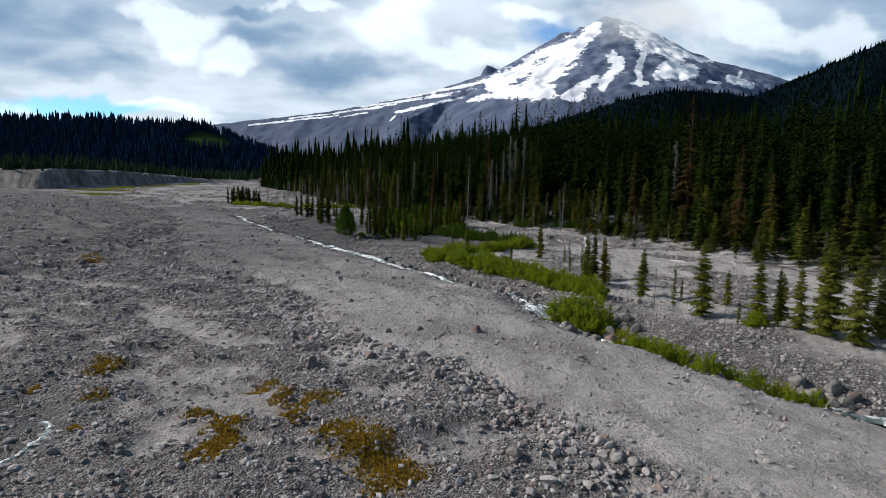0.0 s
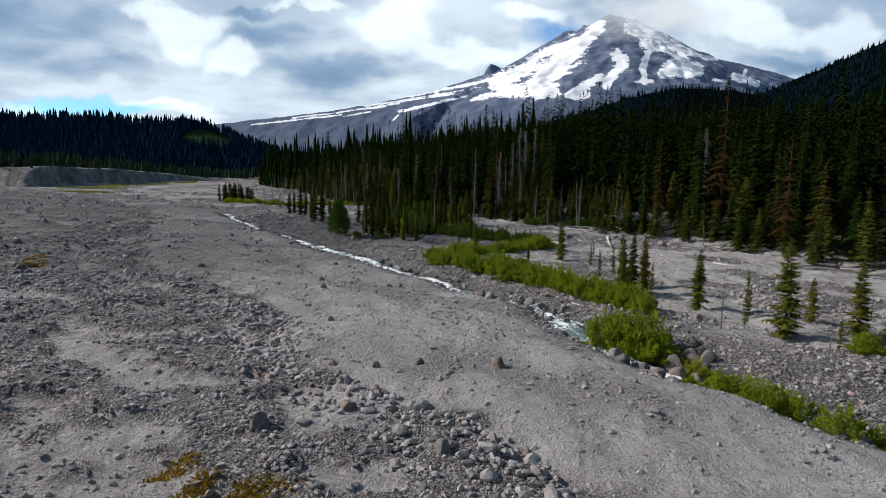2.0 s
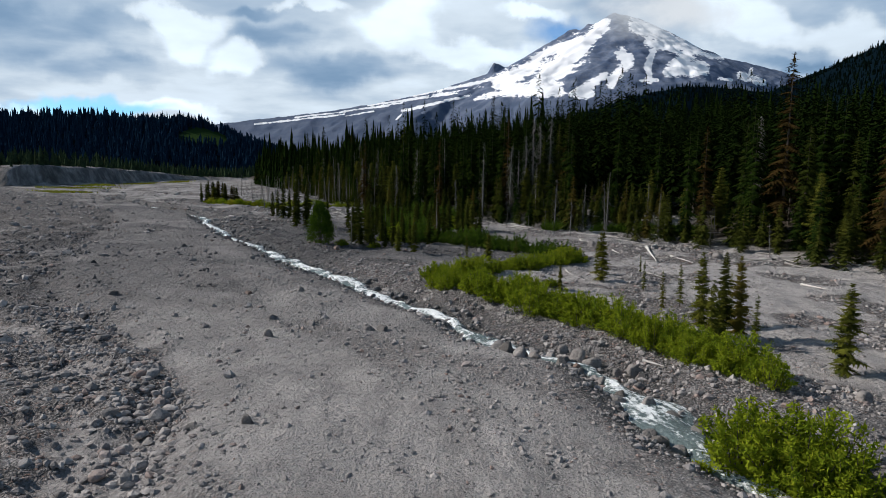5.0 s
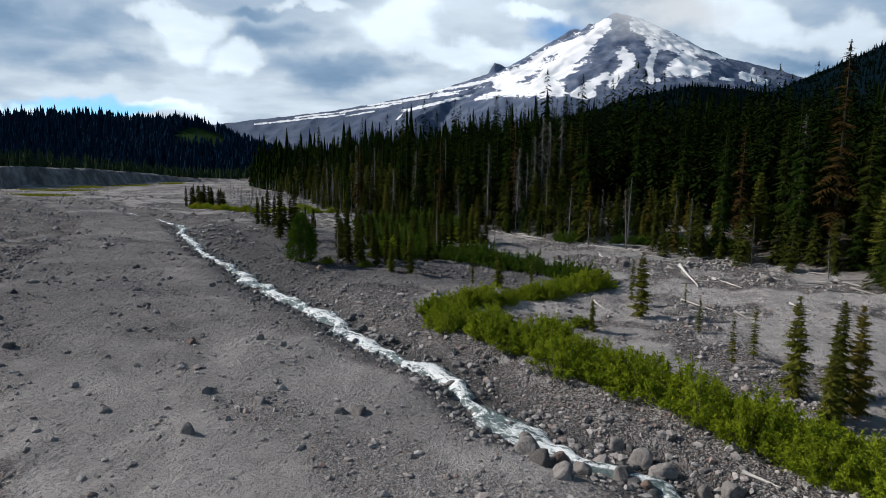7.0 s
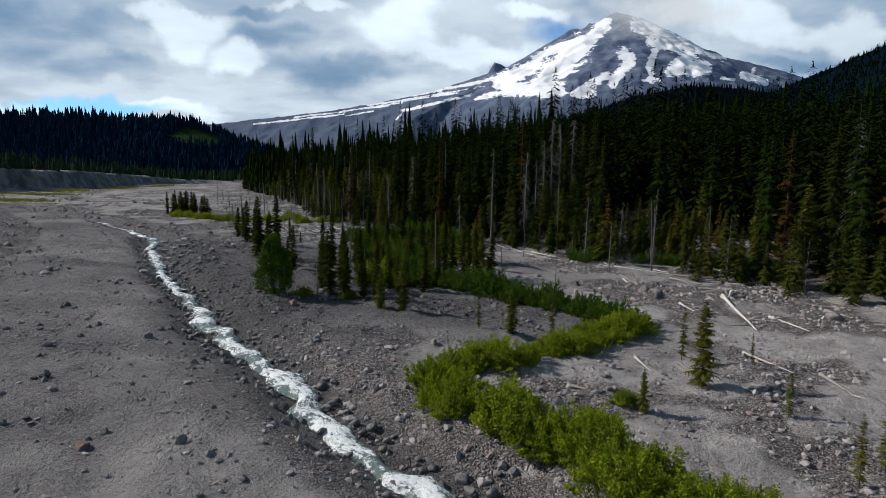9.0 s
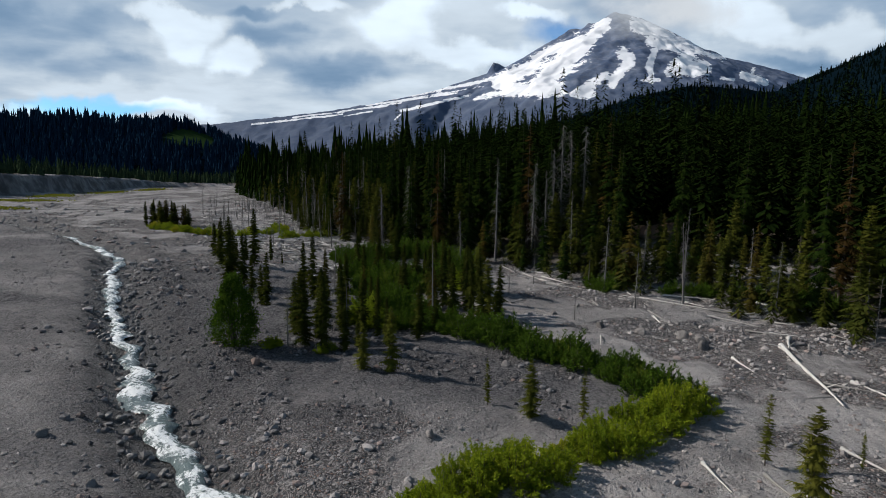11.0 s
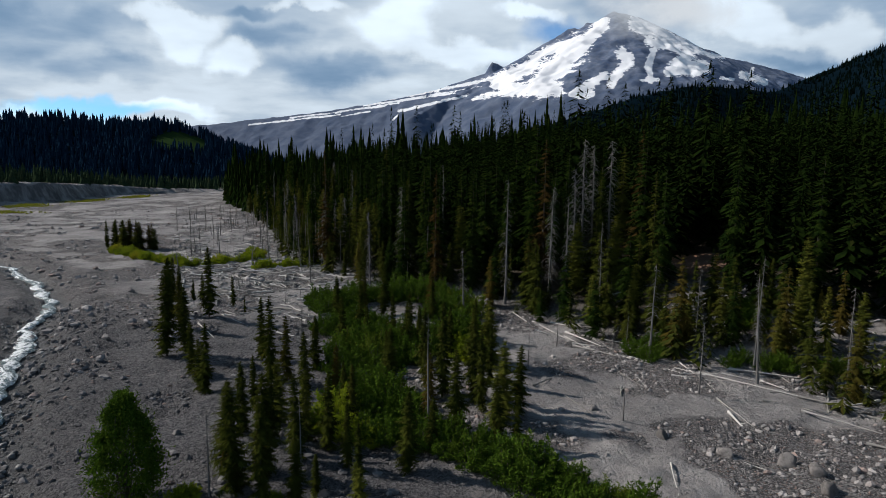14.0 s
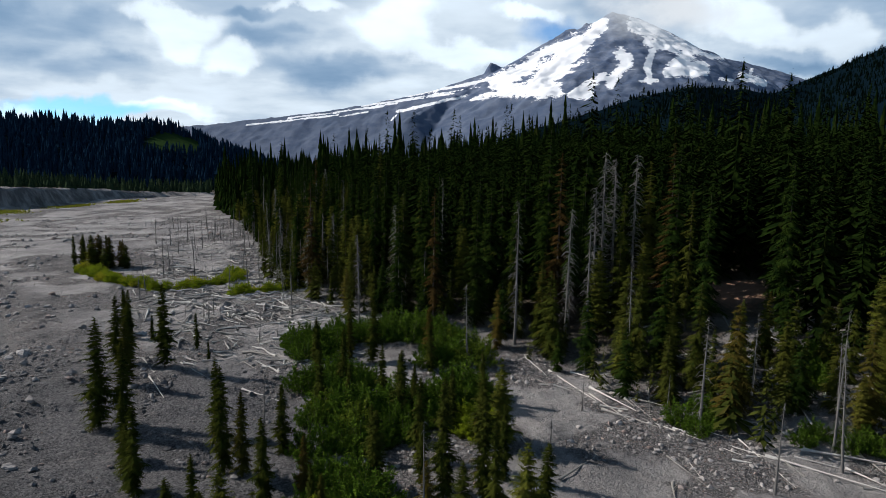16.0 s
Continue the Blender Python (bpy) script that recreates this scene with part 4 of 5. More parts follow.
FLAT_B = [(19.6, 73.4, 5.7, 0), (19.4, 70.6, 3.6, 1), (-5.2, 111.8, 5.0, 0), (-7.3, 111.9, 3.6, 0), (1.6, 105.6, 3.2, 1),
          (4.1, 103.3, 3.6, 0), (7.3, 103.6, 3.1, 1), (-13.2, 118.0, 6.6, 0), (-11.4, 117.2, 6.2, 2), (-10.6, 122.0, 5.8, 0), (-21.9, 134.8, 4.6, 2),
          (-28.6, 143.3, 9.0, 2), (-27.2, 144.4, 6.8, 2), (-31.2, 152.6, 6.2, 2), (-29.8, 157.2, 8.6, 2), (-35.2, 158.4, 7.4, 2), (-36.2, 168.0, 3.2, 2)]
FLAT_C = [(-29.4, 164.4, 4.2, 2), (-26.6, 160.5, 2.2, 2), (-19.0, 142.4, 6.2, 2), (-16.6, 137.0, 7.6, 2), (-21.2, 134.0, 6.2, 0), (-11.0, 126.0, 5.2, 0),
          (-6.2, 118.0, 4.3, 0), (-2.2, 123.8, 3.9, 0), (-8.7, 118.5, 2.4, 1), (2.9, 128.8, 6.2, 0), (3.4, 124.2, 4.0, 0), (-5.8, 153.1, 3.3, 2),
          (-9.4, 146.3, 4.7, 2), (-4.2, 146.5, 4.6, 2), (0.9, 133.0, 7.4, 0), (-2.4, 128.0, 5.4, 2), (-9.0, 130.0, 4.2, 0), (-13.6, 128.4, 5.0, 0)]
FLAT_G = [(-76.4, 222.4, 6.0, 2), (-74.4, 222.2, 6.4, 2), (-72.6, 221.2, 6.8, 2), (-70.6, 222.0, 6.2, 2), (-68.8, 223.0, 5.6, 2), (-73.0, 219.6, 5.2, 0), (-70.2, 219.0, 4.6, 0), (-66.4, 220.4, 5.0, 2)]
FLAT_D = [(-78.0, 222.0, 6.4, 2), (-75.4, 221.0, 6.8, 2), (-73.5, 223.5, 5.8, 2), (-71.6, 222.6, 6.6, 2), (-69.8, 220.5, 5.4, 2), (-67.6, 221.8, 6.0, 2),
          (-41.0, 171.0, 5.8, 2), (-39.2, 168.4, 6.2, 2), (-34.0, 158.6, 6.3, 2), (-33.6, 164.8, 4.4, 2), (20.2, 97.5, 2.2, 1), (15.6, 98.2, 4.0, 1),
          (26.0, 52.6, 2.4, 1), (33.6, 52.8, 6.2, 0), (35.0, 47.6, 7.0, 0), (38.4, 44.4, 6.6, 0), (24.8, 62.6, 2.6, 1), (30.4, 53.8, 4.4, 0)]
FLAT_E = [(-14.8, 121.5, 5.4, 0), (-12.2, 120.4, 6.4, 2), (-9.6, 117.6, 4.0, 0), (-13.0, 124.4, 6.0, 2), (-15.6, 126.6, 5.2, 0), (-9.2, 124.6, 5.6, 2),
          (-7.4, 121.6, 4.2, 0), (-3.6, 121.0, 5.2, 0), (-0.6, 126.4, 6.0, 0), (1.4, 130.6, 6.6, 2), (2.2, 124.8, 5.0, 0), (4.2, 130.6, 5.4, 0), (-6.0, 134.6, 5.6, 2),
          (-3.4, 138.8, 6.2, 2), (-7.2, 150.4, 5.0, 0), (-12.8, 133.6, 5.6, 0), (-16.2, 131.0, 4.4, 2), (-24.2, 138.6, 5.0, 2), (-3.0, 158.0, 5.2, 2), (1.8, 150.4, 4.6, 0),
          (-1.0, 143.4, 5.2, 0), (16.6, 70.8, 4.6, 0), (20.4, 76.6, 4.2, 1)]
FLAT_F = [(-10.9, 152.4, 6.0, 2), (-5.1, 145.6, 6.4, 2), (-1.6, 134.1, 8.0, 2), (2.4, 136.4, 5.4, 0), (-4.0, 146.2, 4.6, 2), (-3.1, 135.5, 4.4, 2), (1.2, 141.0, 5.8, 2),
          (-13.3, 139.9, 5.2, 2), (-11.7, 161.0, 6.2, 2), (-9.3, 161.2, 6.8, 2), (2.8, 141.6, 6.2, 0), (-6.6, 138.6, 4.4, 2), (-10.2, 133.2, 4.8, 2), (-8.2, 128.6, 4.4, 2),
          (-14.6, 158.4, 5.6, 2), (-3.2, 160.6, 6.0, 2), (-12.4, 148.8, 5.4, 2), (-15.0, 136.2, 5.8, 2)]
EDGE = [(27.7, 146.6), (30.5, 146.4), (31.4, 143.6), (33.8, 153.5), (34.7, 150.8), (35.5, 148.2), (27.6, 148.9), (21.9, 152.9), (22.3, 150.6), (25.8, 154.6), (15.8, 156.4), (19.1, 163.0),
        (9.1, 166.7), (6.3, 171.3), (7.4, 169.4), (10.3, 163.5), (13.2, 159.9), (30.0, 156.4), (28.6, 158.6), (38.3, 160.1), (33.0, 144.4), (36.6, 145.6), (20.3, 155.3), (39.0, 153.8), (37.4, 141.6), (40.2, 138.4)]
for x, y in EDGE:
    edge_kit.put(pick.choice((0, 1, 3, 3, 2)), stand(x, y, pick.uniform(0.6, 1.0), pick.uniform(0, 360), 0, 0.1, pick.uniform(0.8, 1.05)))
for n, (x, y, h, k) in enumerate(FLAT_A + FLAT_B + FLAT_C + FLAT_D + FLAT_E + FLAT_F):
    young_kit.put(2 if y > 112 and n % 4 else k, stand(x, y, h / 6.0, pick.uniform(0, 360), pick.uniform(-2, 2), 0.1, pick.uniform(0.62, 0.95)))
for x, y, h, k in FLAT_G:
    young_kit.put(k, stand(x, y, h / 6.0, pick.uniform(0, 360), pick.uniform(-2, 2), 0.1, pick.uniform(1.3, 1.9)))
POLES = [(-14.4, 117.5, 5.2, 0), (19.8, 134.9, 6.4, 0), (-14.7, 139.9, 6.0, 0), (-2.5, 126.2, 8.5, 1), (12.0, 129.6, 4.6, 1), (6.3, 140.7, 3.5, 0),
         (10.3, 148.4, 4.5, 1), (18.6, 144.1, 9.6, 0), (0.8, 160.0, 9.0, 0), (-46.2, 204.9, 9.1, 1), (20.2, 57.4, 4.2, 0), (-9.8, 119.6, 5.6, 1), (23.4, 49.6, 3.0, 0)]
for x, y, h, k in POLES:
    snag_kit.put(k, stand(x, y, h / 6.0, pick.uniform(0, 360), pick.uniform(-2, 2)))


def edge_gap(x, y):
    d, _, s = along_line(np.array([x]), np.array([y]), FOREST_EDGE)
    return float(d[0] * -s[0])


# dead poles over the washed-out corner of the forest
count = 0
while count < 120:
    x, y = pick.uniform(-95, -18), pick.uniform(165, 300)
    d = edge_gap(x, y)
    if -26 < d < 2 and pick.random() < 1.1 + d / 26:
        snag_kit.put(pick.randrange(2), stand(x, y, 0.25 + 1.2 * pick.random() ** 1.5, pick.uniform(0, 360), pick.uniform(-8, 8), 0.12, 1.15))
        count += 1


# the forest: the front rows are trees of their own, those behind are one mass
def forest_spots():
    spots, cells = [], {}
    gen = np.random.default_rng(77)
    xs, ys = gen.uniform(-130, 300, 70000), gen.uniform(20, 480, 70000)
    ds, _, side = along_line(xs, ys, FOREST_EDGE)
    ds = ds * -side
    ok = (ds > 0.5) & (ds < 210) & (xs < 0.78 * ys + 20) & (xs > -0.33 * ys - 10)
    ra, rb = gen.random(70000), gen.random(70000)
    for d, x, y, a, b in zip(ds[ok], xs[ok], ys[ok], ra[ok], rb[ok]):
        gap = 2.9 if d < 25 else 3.6 if d < 80 else 4.5
        if abs((x - 28) * 0.91 - (y - 158) * 0.42) < 4.0 and 158 < y < 184 and d > 6:
            continue
        key = (int(x // 6), int(y // 6))
        near = [q for i in (-1, 0, 1) for j in (-1, 0, 1) for q in cells.get((key[0] + i, key[1] + j), [])]
        if any((x - q[0]) ** 2 + (y - q[1]) ** 2 < gap * gap for q in near):
            continue
        cells.setdefault(key, []).append((x, y))
        spots.append((float(d), float(x), float(y), float(a), float(b)))
    return spots


spots = forest_spots()
front = sorted(s for s in spots if s[2] < 330)
singles, rest = front[:380], front[380:] + [s for s in spots if s[2] >= 330]
for d, x, y, a, b in singles:
    clearing = 24 < x < 52 and 134 < y < 166
    if clearing and d < 18 and (a * 53) % 1 < 0.45:
        continue
    if clearing and d < 18:
        edge_kit.put(3 if b < 0.6 else int(b * 30) % 3, stand(x, y, 0.35 + 0.55 * b, a * 3600, 0, 0.15, 0.9))
    elif d < 13 and a < 0.86:
        edge_kit.put(int(b * 30) % 4, stand(x, y, 0.45 + 0.65 * b + 0.03 * min(d, 13), a * 3600, 0, 0.15))
    elif a > 0.955:
        grey_kit.put(int(b * 20), stand(x, y, 0.55 + 0.5 * b, a * 3600, 0, 0.15))
    else:
        tall_kit.put(5 if 0.937 < a else int(b * 50) % 5, stand(x, y, (0.46 if d < 9 else 0.60) + 0.30 * a ** 3 + 0.34 * (b > 0.88) * ((b * 91) % 1), b * 3600, 0, 0.15, 0.72 + 0.3 * ((a * 37) % 1)))


for x, y, h in ((18.8, 177.0, 21.0), (20.6, 178.6, 20.0), (22.6, 176.4, 20.0), (16.4, 171.6, 17.0), (12.6, 168.4, 15.0), (-9.0, 183.0, 15.0)):
    grey_kit.put(0, stand(x, y, h / 18.0, pick.uniform(0, 360), pick.uniform(-2, 2)))

# bare poles and dead firs along the foot of the forest
count = 0
while count < 34:
    x, y = pick.uniform(-40, 52), pick.uniform(100, 240)
    d = edge_gap(x, y)
    if -2.0 < d < 7:
        (snag_kit if count % 4 else grey_kit).put(pick.randrange(2), stand(x, y, pick.uniform(0.6, 1.7) if count % 4 else pick.uniform(0.4, 0.8), pick.uniform(0, 360), pick.uniform(-4, 4), 0.12, 0.8))
        count += 1

# undergrowth of young trees where the light reaches the edge
count = 0
thin_models = [crown_shape(np.random.default_rng(90 + k), 9, (1.7, 1.4, 2.0)[k], 0.02, 20, 8, False, 0.1, 0.6) for k in range(3)]
low_places = []
while count < 215:
    x, y = pick.uniform(-40, 62), pick.uniform(60, 235)
    d = edge_gap(x, y)
    if -2.5 < d < 9:
        if count % 5 == 0:
            edge_kit.put(pick.choice((0, 1, 2)), stand(x, y, pick.uniform(0.35, 0.85), pick.uniform(0, 360), 0, 0.1, pick.uniform(0.9, 1.2)))
        else:
            low_places.append((x, y, height_at(x, y) - 0.1, pick.uniform(0.25, 0.75), pick.uniform(0, 6.28), count))
        count += 1


def crowd(name, label, places, models, material, category):
    """Many trees joined into one mesh, for what nobody could count."""
    V, F, base = [], [], 0
    for x, y, z, size, turn, k in places:
        v, f = models[k % len(models)]
        c, s = math.cos(turn) * size, math.sin(turn) * size
        w = np.stack([v[:, 0] * c - v[:, 1] * s + x, v[:, 0] * s + v[:, 1] * c + y, v[:, 2] * size + z], -1)
        V.append(w)
        F.append(f + base)
        base += len(v)
    return tagged(new(name, mesh_from(name, np.concatenate(V), np.concatenate(F), material, False)), label, category, kind="stuff")


crowd("undergrowth", "low young firs crowding the foot of the forest", low_places, thin_models, UNDER, "undergrowth")


def spire_shape(rng, tall, wide, tiers, sides=6):
    """A far conifer: ragged skirts of boughs, one above the other."""
    V, F = [], []
    for k in range(tiers):
        f = k / tiers
        r, z0 = wide * (1 - f) ** 0.8 * rng.uniform(0.8, 1.15), tall * (0.03 + 0.93 * f)
        base = len(V)
        turn = rng.random() * 6.28
        for j in range(sides):
            a = turn + 6.283 * j / sides
            q = r * rng.uniform(0.5, 1.35)
            V.append((math.cos(a) * q, math.sin(a) * q, z0 - rng.uniform(0, 0.06) * tall))
        V.append((0, 0, min(tall, z0 + 1.9 * tall / tiers)))
        F += [(base + j, base + (j + 1) % sides, base + sides) for j in range(sides)]
    return np.array(V), np.array(F)


far_models = [spire_shape(np.random.default_rng(60 + k), 20, (3.9, 3.2, 4.5, 3.6)[k], 4) for k in range(4)]
deep_models = [spire_shape(np.random.default_rng(70 + k), 25, (2.8, 2.3, 3.2, 2.5, 2.9)[k], 9, 7) for k in range(5)]
rng = np.random.default_rng(3)


def cored(shape, tall, thick):
    """A crown with a slim dark core for its trunk."""
    ang = np.arange(4) * 1.5708
    V = np.concatenate([np.stack([np.cos(ang) * thick, np.sin(ang) * thick, ang * 0 - 0.5], -1), [[0, 0, tall]]])
    F = np.array([(j, (j + 1) % 4, 4) for j in range(4)])
    return gather([shape, (V, F)])


mid_models = [cored(crown_shape(np.random.default_rng(50 + k), 25, (3.1, 3.6, 2.8)[k], 0.06, 34, 8, False, 0.1), 21.0, 0.5) for k in range(3)]
near_rest = [s for s in rest if s[0] < 115 and s[2] < 320]
deep_rest = [s for s in rest if not (s[0] < 115 and s[2] < 320)]
places = [(x, y, height_at(x, y) - 0.3, 0.64 + 0.26 * a ** 3 + 0.10 * (d > 40) + 0.42 * (b > 0.90) * ((b * 91) % 1), b * 6.28, int(a * 30)) for d, x, y, a, b in near_rest]
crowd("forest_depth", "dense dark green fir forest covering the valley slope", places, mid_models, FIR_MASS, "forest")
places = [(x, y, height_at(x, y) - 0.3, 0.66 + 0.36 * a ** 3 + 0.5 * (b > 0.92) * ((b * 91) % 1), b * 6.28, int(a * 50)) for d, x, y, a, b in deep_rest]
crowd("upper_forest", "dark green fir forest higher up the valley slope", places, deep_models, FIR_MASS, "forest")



def wood_on(ridges, seed, count, x0, x1, y0, y1, low):
    out = []
    xs, ys = rng.uniform(x0, x1, count), rng.uniform(y0, y1, count)
    zs = hill_height(xs, ys, ridges, seed)
    for k in range(count):
        if zs[k] > low and ((xs[k] + 262) / 24) ** 2 + ((ys[k] - 682) / 36) ** 2 > 1:
            out.append((xs[k], ys[k], zs[k] - 1.0, rng.uniform(0.35, 0.80), rng.uniform(0, 6.28), k))
    return out


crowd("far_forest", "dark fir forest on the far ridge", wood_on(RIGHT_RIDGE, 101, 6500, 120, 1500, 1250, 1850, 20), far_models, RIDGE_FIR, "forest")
crowd("hill_forest", "dark fir forest on the hill beyond the terrace", wood_on(LEFT_HILL, 103, 6200, -640, -150, 520, 770, 4), far_models, HAZE_FIR, "forest")
places = []
xs, ys = rng.uniform(-420, -120, 3600), rng.uniform(325, 620, 3600)
ds, _, side = along_line(xs, ys, TERRACE)
for k in np.nonzero((side > 0) & (ds > 7) & (ds < 110))[0]:
    places.append((xs[k], ys[k], height_at(xs[k], ys[k]) - 0.5, rng.uniform(0.22, 0.55), rng.uniform(0, 6.28), int(k)))
crowd("terrace_woods", "young dark firs along the top of the gravel terrace", places, far_models, TERRACE_FIR, "forest")


# ---- willow thickets ----
def willow(seed, wide, tall, leaves, label, leaf=1.0, look=None, name="willow_shrub"):
    """A mounded shrub: many shoots from one foot, leafy from low down, with longer shoots standing out of the dome."""
    rng = np.random.default_rng(seed)
    root = thing(name, label, "shrub", "willow thickets along the water" if look is None else "alder thickets on the flat")
    stems, shoots = [], 44
    n = leaves // shoots
    L, D, W = [], [], []
    for k in range(shoots):
        a, r = rng.random() * 6.28, wide * 0.5 * math.sqrt(rng.random())
        dome = 1 - 0.72 * (r / (wide * 0.5)) ** 2
        foot = np.array([math.cos(a) * r * 0.55, math.sin(a) * r * 0.55, -0.15])
        top = np.array([math.cos(a) * r * 1.15, math.sin(a) * r * 1.15, tall * dome * rng.uniform(0.72, 1.0) + (0.28 * tall if k % 6 == 0 else 0)])
        bend = (foot + top) / 2 + (0, 0, 0.14 * tall)
        stems.append(tube([foot, (foot + 2 * bend + top) / 4, top], [0.02, 0.014, 0.005], 3))
        f = (0.10 + 0.90 * rng.random(n) ** 0.75)[:, None]
        c = (1 - f) ** 2 * foot + 2 * f * (1 - f) * bend + f * f * top + rng.normal(0, 0.05 + 0.028 * wide, (n, 3)) * (1.15 - 0.75 * f) * (1, 1, 0.9)
        c[:, 2] = np.maximum(c[:, 2], 0.03)
        d = rng.normal(0, 0.7, (n, 3)) + (0, 0, 0.75)
        d *= leaf * rng.uniform(0.10, 0.20, (n, 1)) / np.linalg.norm(d, axis=1)[:, None]
        w = np.cross(d, rng.normal(0, 1, (n, 3)))
        w *= leaf * 0.034 / (np.linalg.norm(w, axis=1)[:, None] + 1e-6)
        L.append(c), D.append(d), W.append(w)
    c, d, w = np.concatenate(L), np.concatenate(D), np.concatenate(W)
    part("branchwork", mesh_from("branchwork", *gather(stems), STEM), root, kind="stuff")
    V = np.stack([c - w, c + w, c + d], 1).reshape(-1, 3)
    part("foliage", mesh_from("foliage", V, np.arange(len(V)).reshape(-1, 3), look or WILLOW, False), root, kind="stuff")
    return root


willow_kit = Kit([willow(81, 2.4, 1.7, 3200, "dense bright green willow shrub beside the stream"),
                  willow(82, 2.9, 2.1, 4400, "broad green willow shrub in a thicket"),
                  willow(83, 2.0, 1.4, 2400, "low yellow-green willow shrub on gravel")])
# thicket shrubs for the shaded flat: the shade is put into the leaf colour
shaded_kit = Kit([willow(85, 2.8, 2.2, 3400, "dense dark green thicket shrub, shade in its leaf colour", 1.15, ALDER_AND_SHADE, "alder_shrub"),
                 willow(86, 2.3, 1.8, 2600, "low dark green thicket shrub, shade in its leaf colour", 1.1, ALDER_AND_SHADE, "alder_shrub")])


def alder_bush(seed, wide, tall, clumps, per):
    """A tall oval bush: leaf clumps on limbs that rise from several stems."""
    rng = np.random.default_rng(seed)
    root = thing("alder_bush", "tall oval dark green alder bush on the gravel bank", "shrub")
    wood, tris = [], []
    for k in range(9):
        a, r = rng.random() * 6.28, 0.28 * wide * rng.random()
        wood.append(tube([(0.3 * r * math.cos(a), 0.3 * r * math.sin(a), -0.2), (r * math.cos(a), r * math.sin(a), tall * 0.5),
                          (1.1 * r * math.cos(a + 0.3), 1.1 * r * math.sin(a + 0.3), tall * rng.uniform(0.75, 0.92))], [0.07, 0.045, 0.01], 5))
    for k in range(clumps):
        f = rng.random() ** 0.85
        girth = 0.5 * wide * (math.sin(math.pi * (0.16 + 0.84 * f)) ** 0.7 * (1 - 0.45 * f) + 0.05)
        a, r = rng.random() * 6.28, girth * (0.55 + 0.5 * rng.random() ** 0.6)
        mid = np.array([math.cos(a) * r, math.sin(a) * r, 0.12 + f * tall * rng.uniform(0.93, 1.03)])
        size = rng.uniform(0.16, 0.36) * (1.15 - 0.5 * f)
        for j in range(per):
            c = mid + rng.normal(0, size, 3) * (1, 1, 0.8)
            d = rng.normal(0, 0.8, 3) + (0, 0, 0.5)
            d *= rng.uniform(0.10, 0.22) / np.linalg.norm(d)
            w = np.cross(d, rng.normal(0, 1, 3))
            w *= 0.055 / (np.linalg.norm(w) + 1e-6)
            tris.append((c - w, c + w, c + d))
    part("branchwork", mesh_from("branchwork", *gather(wood), STEM), root, kind="stuff")
    V = np.array(tris).reshape(-1, 3)
    part("foliage", mesh_from("foliage", V, np.arange(len(V)).reshape(-1, 3), ALDER_AND_SHADE, False), root, kind="stuff")
    return root


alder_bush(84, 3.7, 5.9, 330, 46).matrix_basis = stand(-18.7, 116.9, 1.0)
# thickets: runs of points, half width and size
THICKETS = [([(11.7, 55.6), (12.7, 53.4), (13.9, 51.6)], 0.9, 1.2), ([(14.4, 45.4), (15.6, 43.4), (17.0, 41.2)], 0.7, 0.7),
            ([(17.8, 40.0), (19.4, 37.8), (21.2, 36.0)], 0.7, 0.7), ([(13.4, 47.2), (14.2, 46.6)], 0.4, 0.5),
            ([(14.9, 61.6), (15.4, 66.4), (13.4, 70.6), (10.8, 74.6), (8.4, 78.2), (5.4, 82.6), (1.6, 87.0), (-1.6, 90.6)], 1.5, 0.95),
            ([(-1.6, 90.6), (-2.2, 94.2), (1.6, 96.4), (5.6, 98.0), (10.6, 102.0), (14.4, 106.0)], 1.5, 0.85),
            ([(13.6, 106.6), (12.6, 111.0), (9.0, 114.6), (5.0, 118.4), (0.8, 122.6), (-4.2, 126.6)], 1.7, 0.85),
            ([(-4.2, 127.0), (-7.4, 131.0), (-8.4, 135.0)], 2.2, 1.05), ([(-11.4, 128.0), (-6.0, 126.0)], 1.4, 0.9),
            ([(-18.6, 162.5), (-15.1, 167.4), (-9.0, 171.4), (-1.4, 170.0), (-0.8, 159.5)], 2.7, 1.12), ([(-14.8, 155.0), (-11.4, 153.8), (-8.3, 153.9)], 2.2, 1.0),
            ([(-12.2, 146.8), (-8.4, 146.6), (-4.5, 145.6), (-1.9, 148.2), (2.6, 150.4)], 2.4, 1.12), ([(-10.9, 141.4), (-8.3, 140.6), (-6.6, 142.6), (-4.2, 143.6)], 2.0, 1.05),
            ([(-9.6, 137.0), (-8.0, 134.6)], 1.7, 1.0), ([(-0.9, 144.8), (2.6, 143.0)], 1.3, 0.95),
            ([(-75.0, 218.6), (-68.0, 212.0), (-59.0, 202.0), (-48.0, 196.5)], 1.6, 0.7), ([(-46.0, 197.6), (-40.0, 205.0), (-41.0, 214.0)], 1.8, 0.75),
            ([(-35.0, 193.0), (-26.0, 200.0)], 1.6, 0.7), ([(26.6, 51.6), (27.6, 52.2)], 0.4, 0.55), ([(17.4, 144.6), (21.4, 147.0)], 1.4, 0.7),
            ([(26.0, 143.0), (31.0, 140.4)], 1.2, 0.7), ([(33.0, 140.0), (38.0, 136.6), (41.0, 131.0)], 1.2, 0.7), ([(31.0, 150.0), (35.0, 157.0)], 1.4, 0.8), ([(8.6, 89.4), (9.6, 90.4)], 0.5, 0.45), ([(-16.4, 117.0), (-15.4, 117.6)], 0.4, 0.4),
            ([(15.2, 49.2), (15.8, 48.4)], 0.3, 0.55), ([(-12.6, 117.0), (-9.8, 117.4)], 0.6, 0.45), ([(20.6, 34.4), (21.6, 33.6)], 0.3, 0.45)]
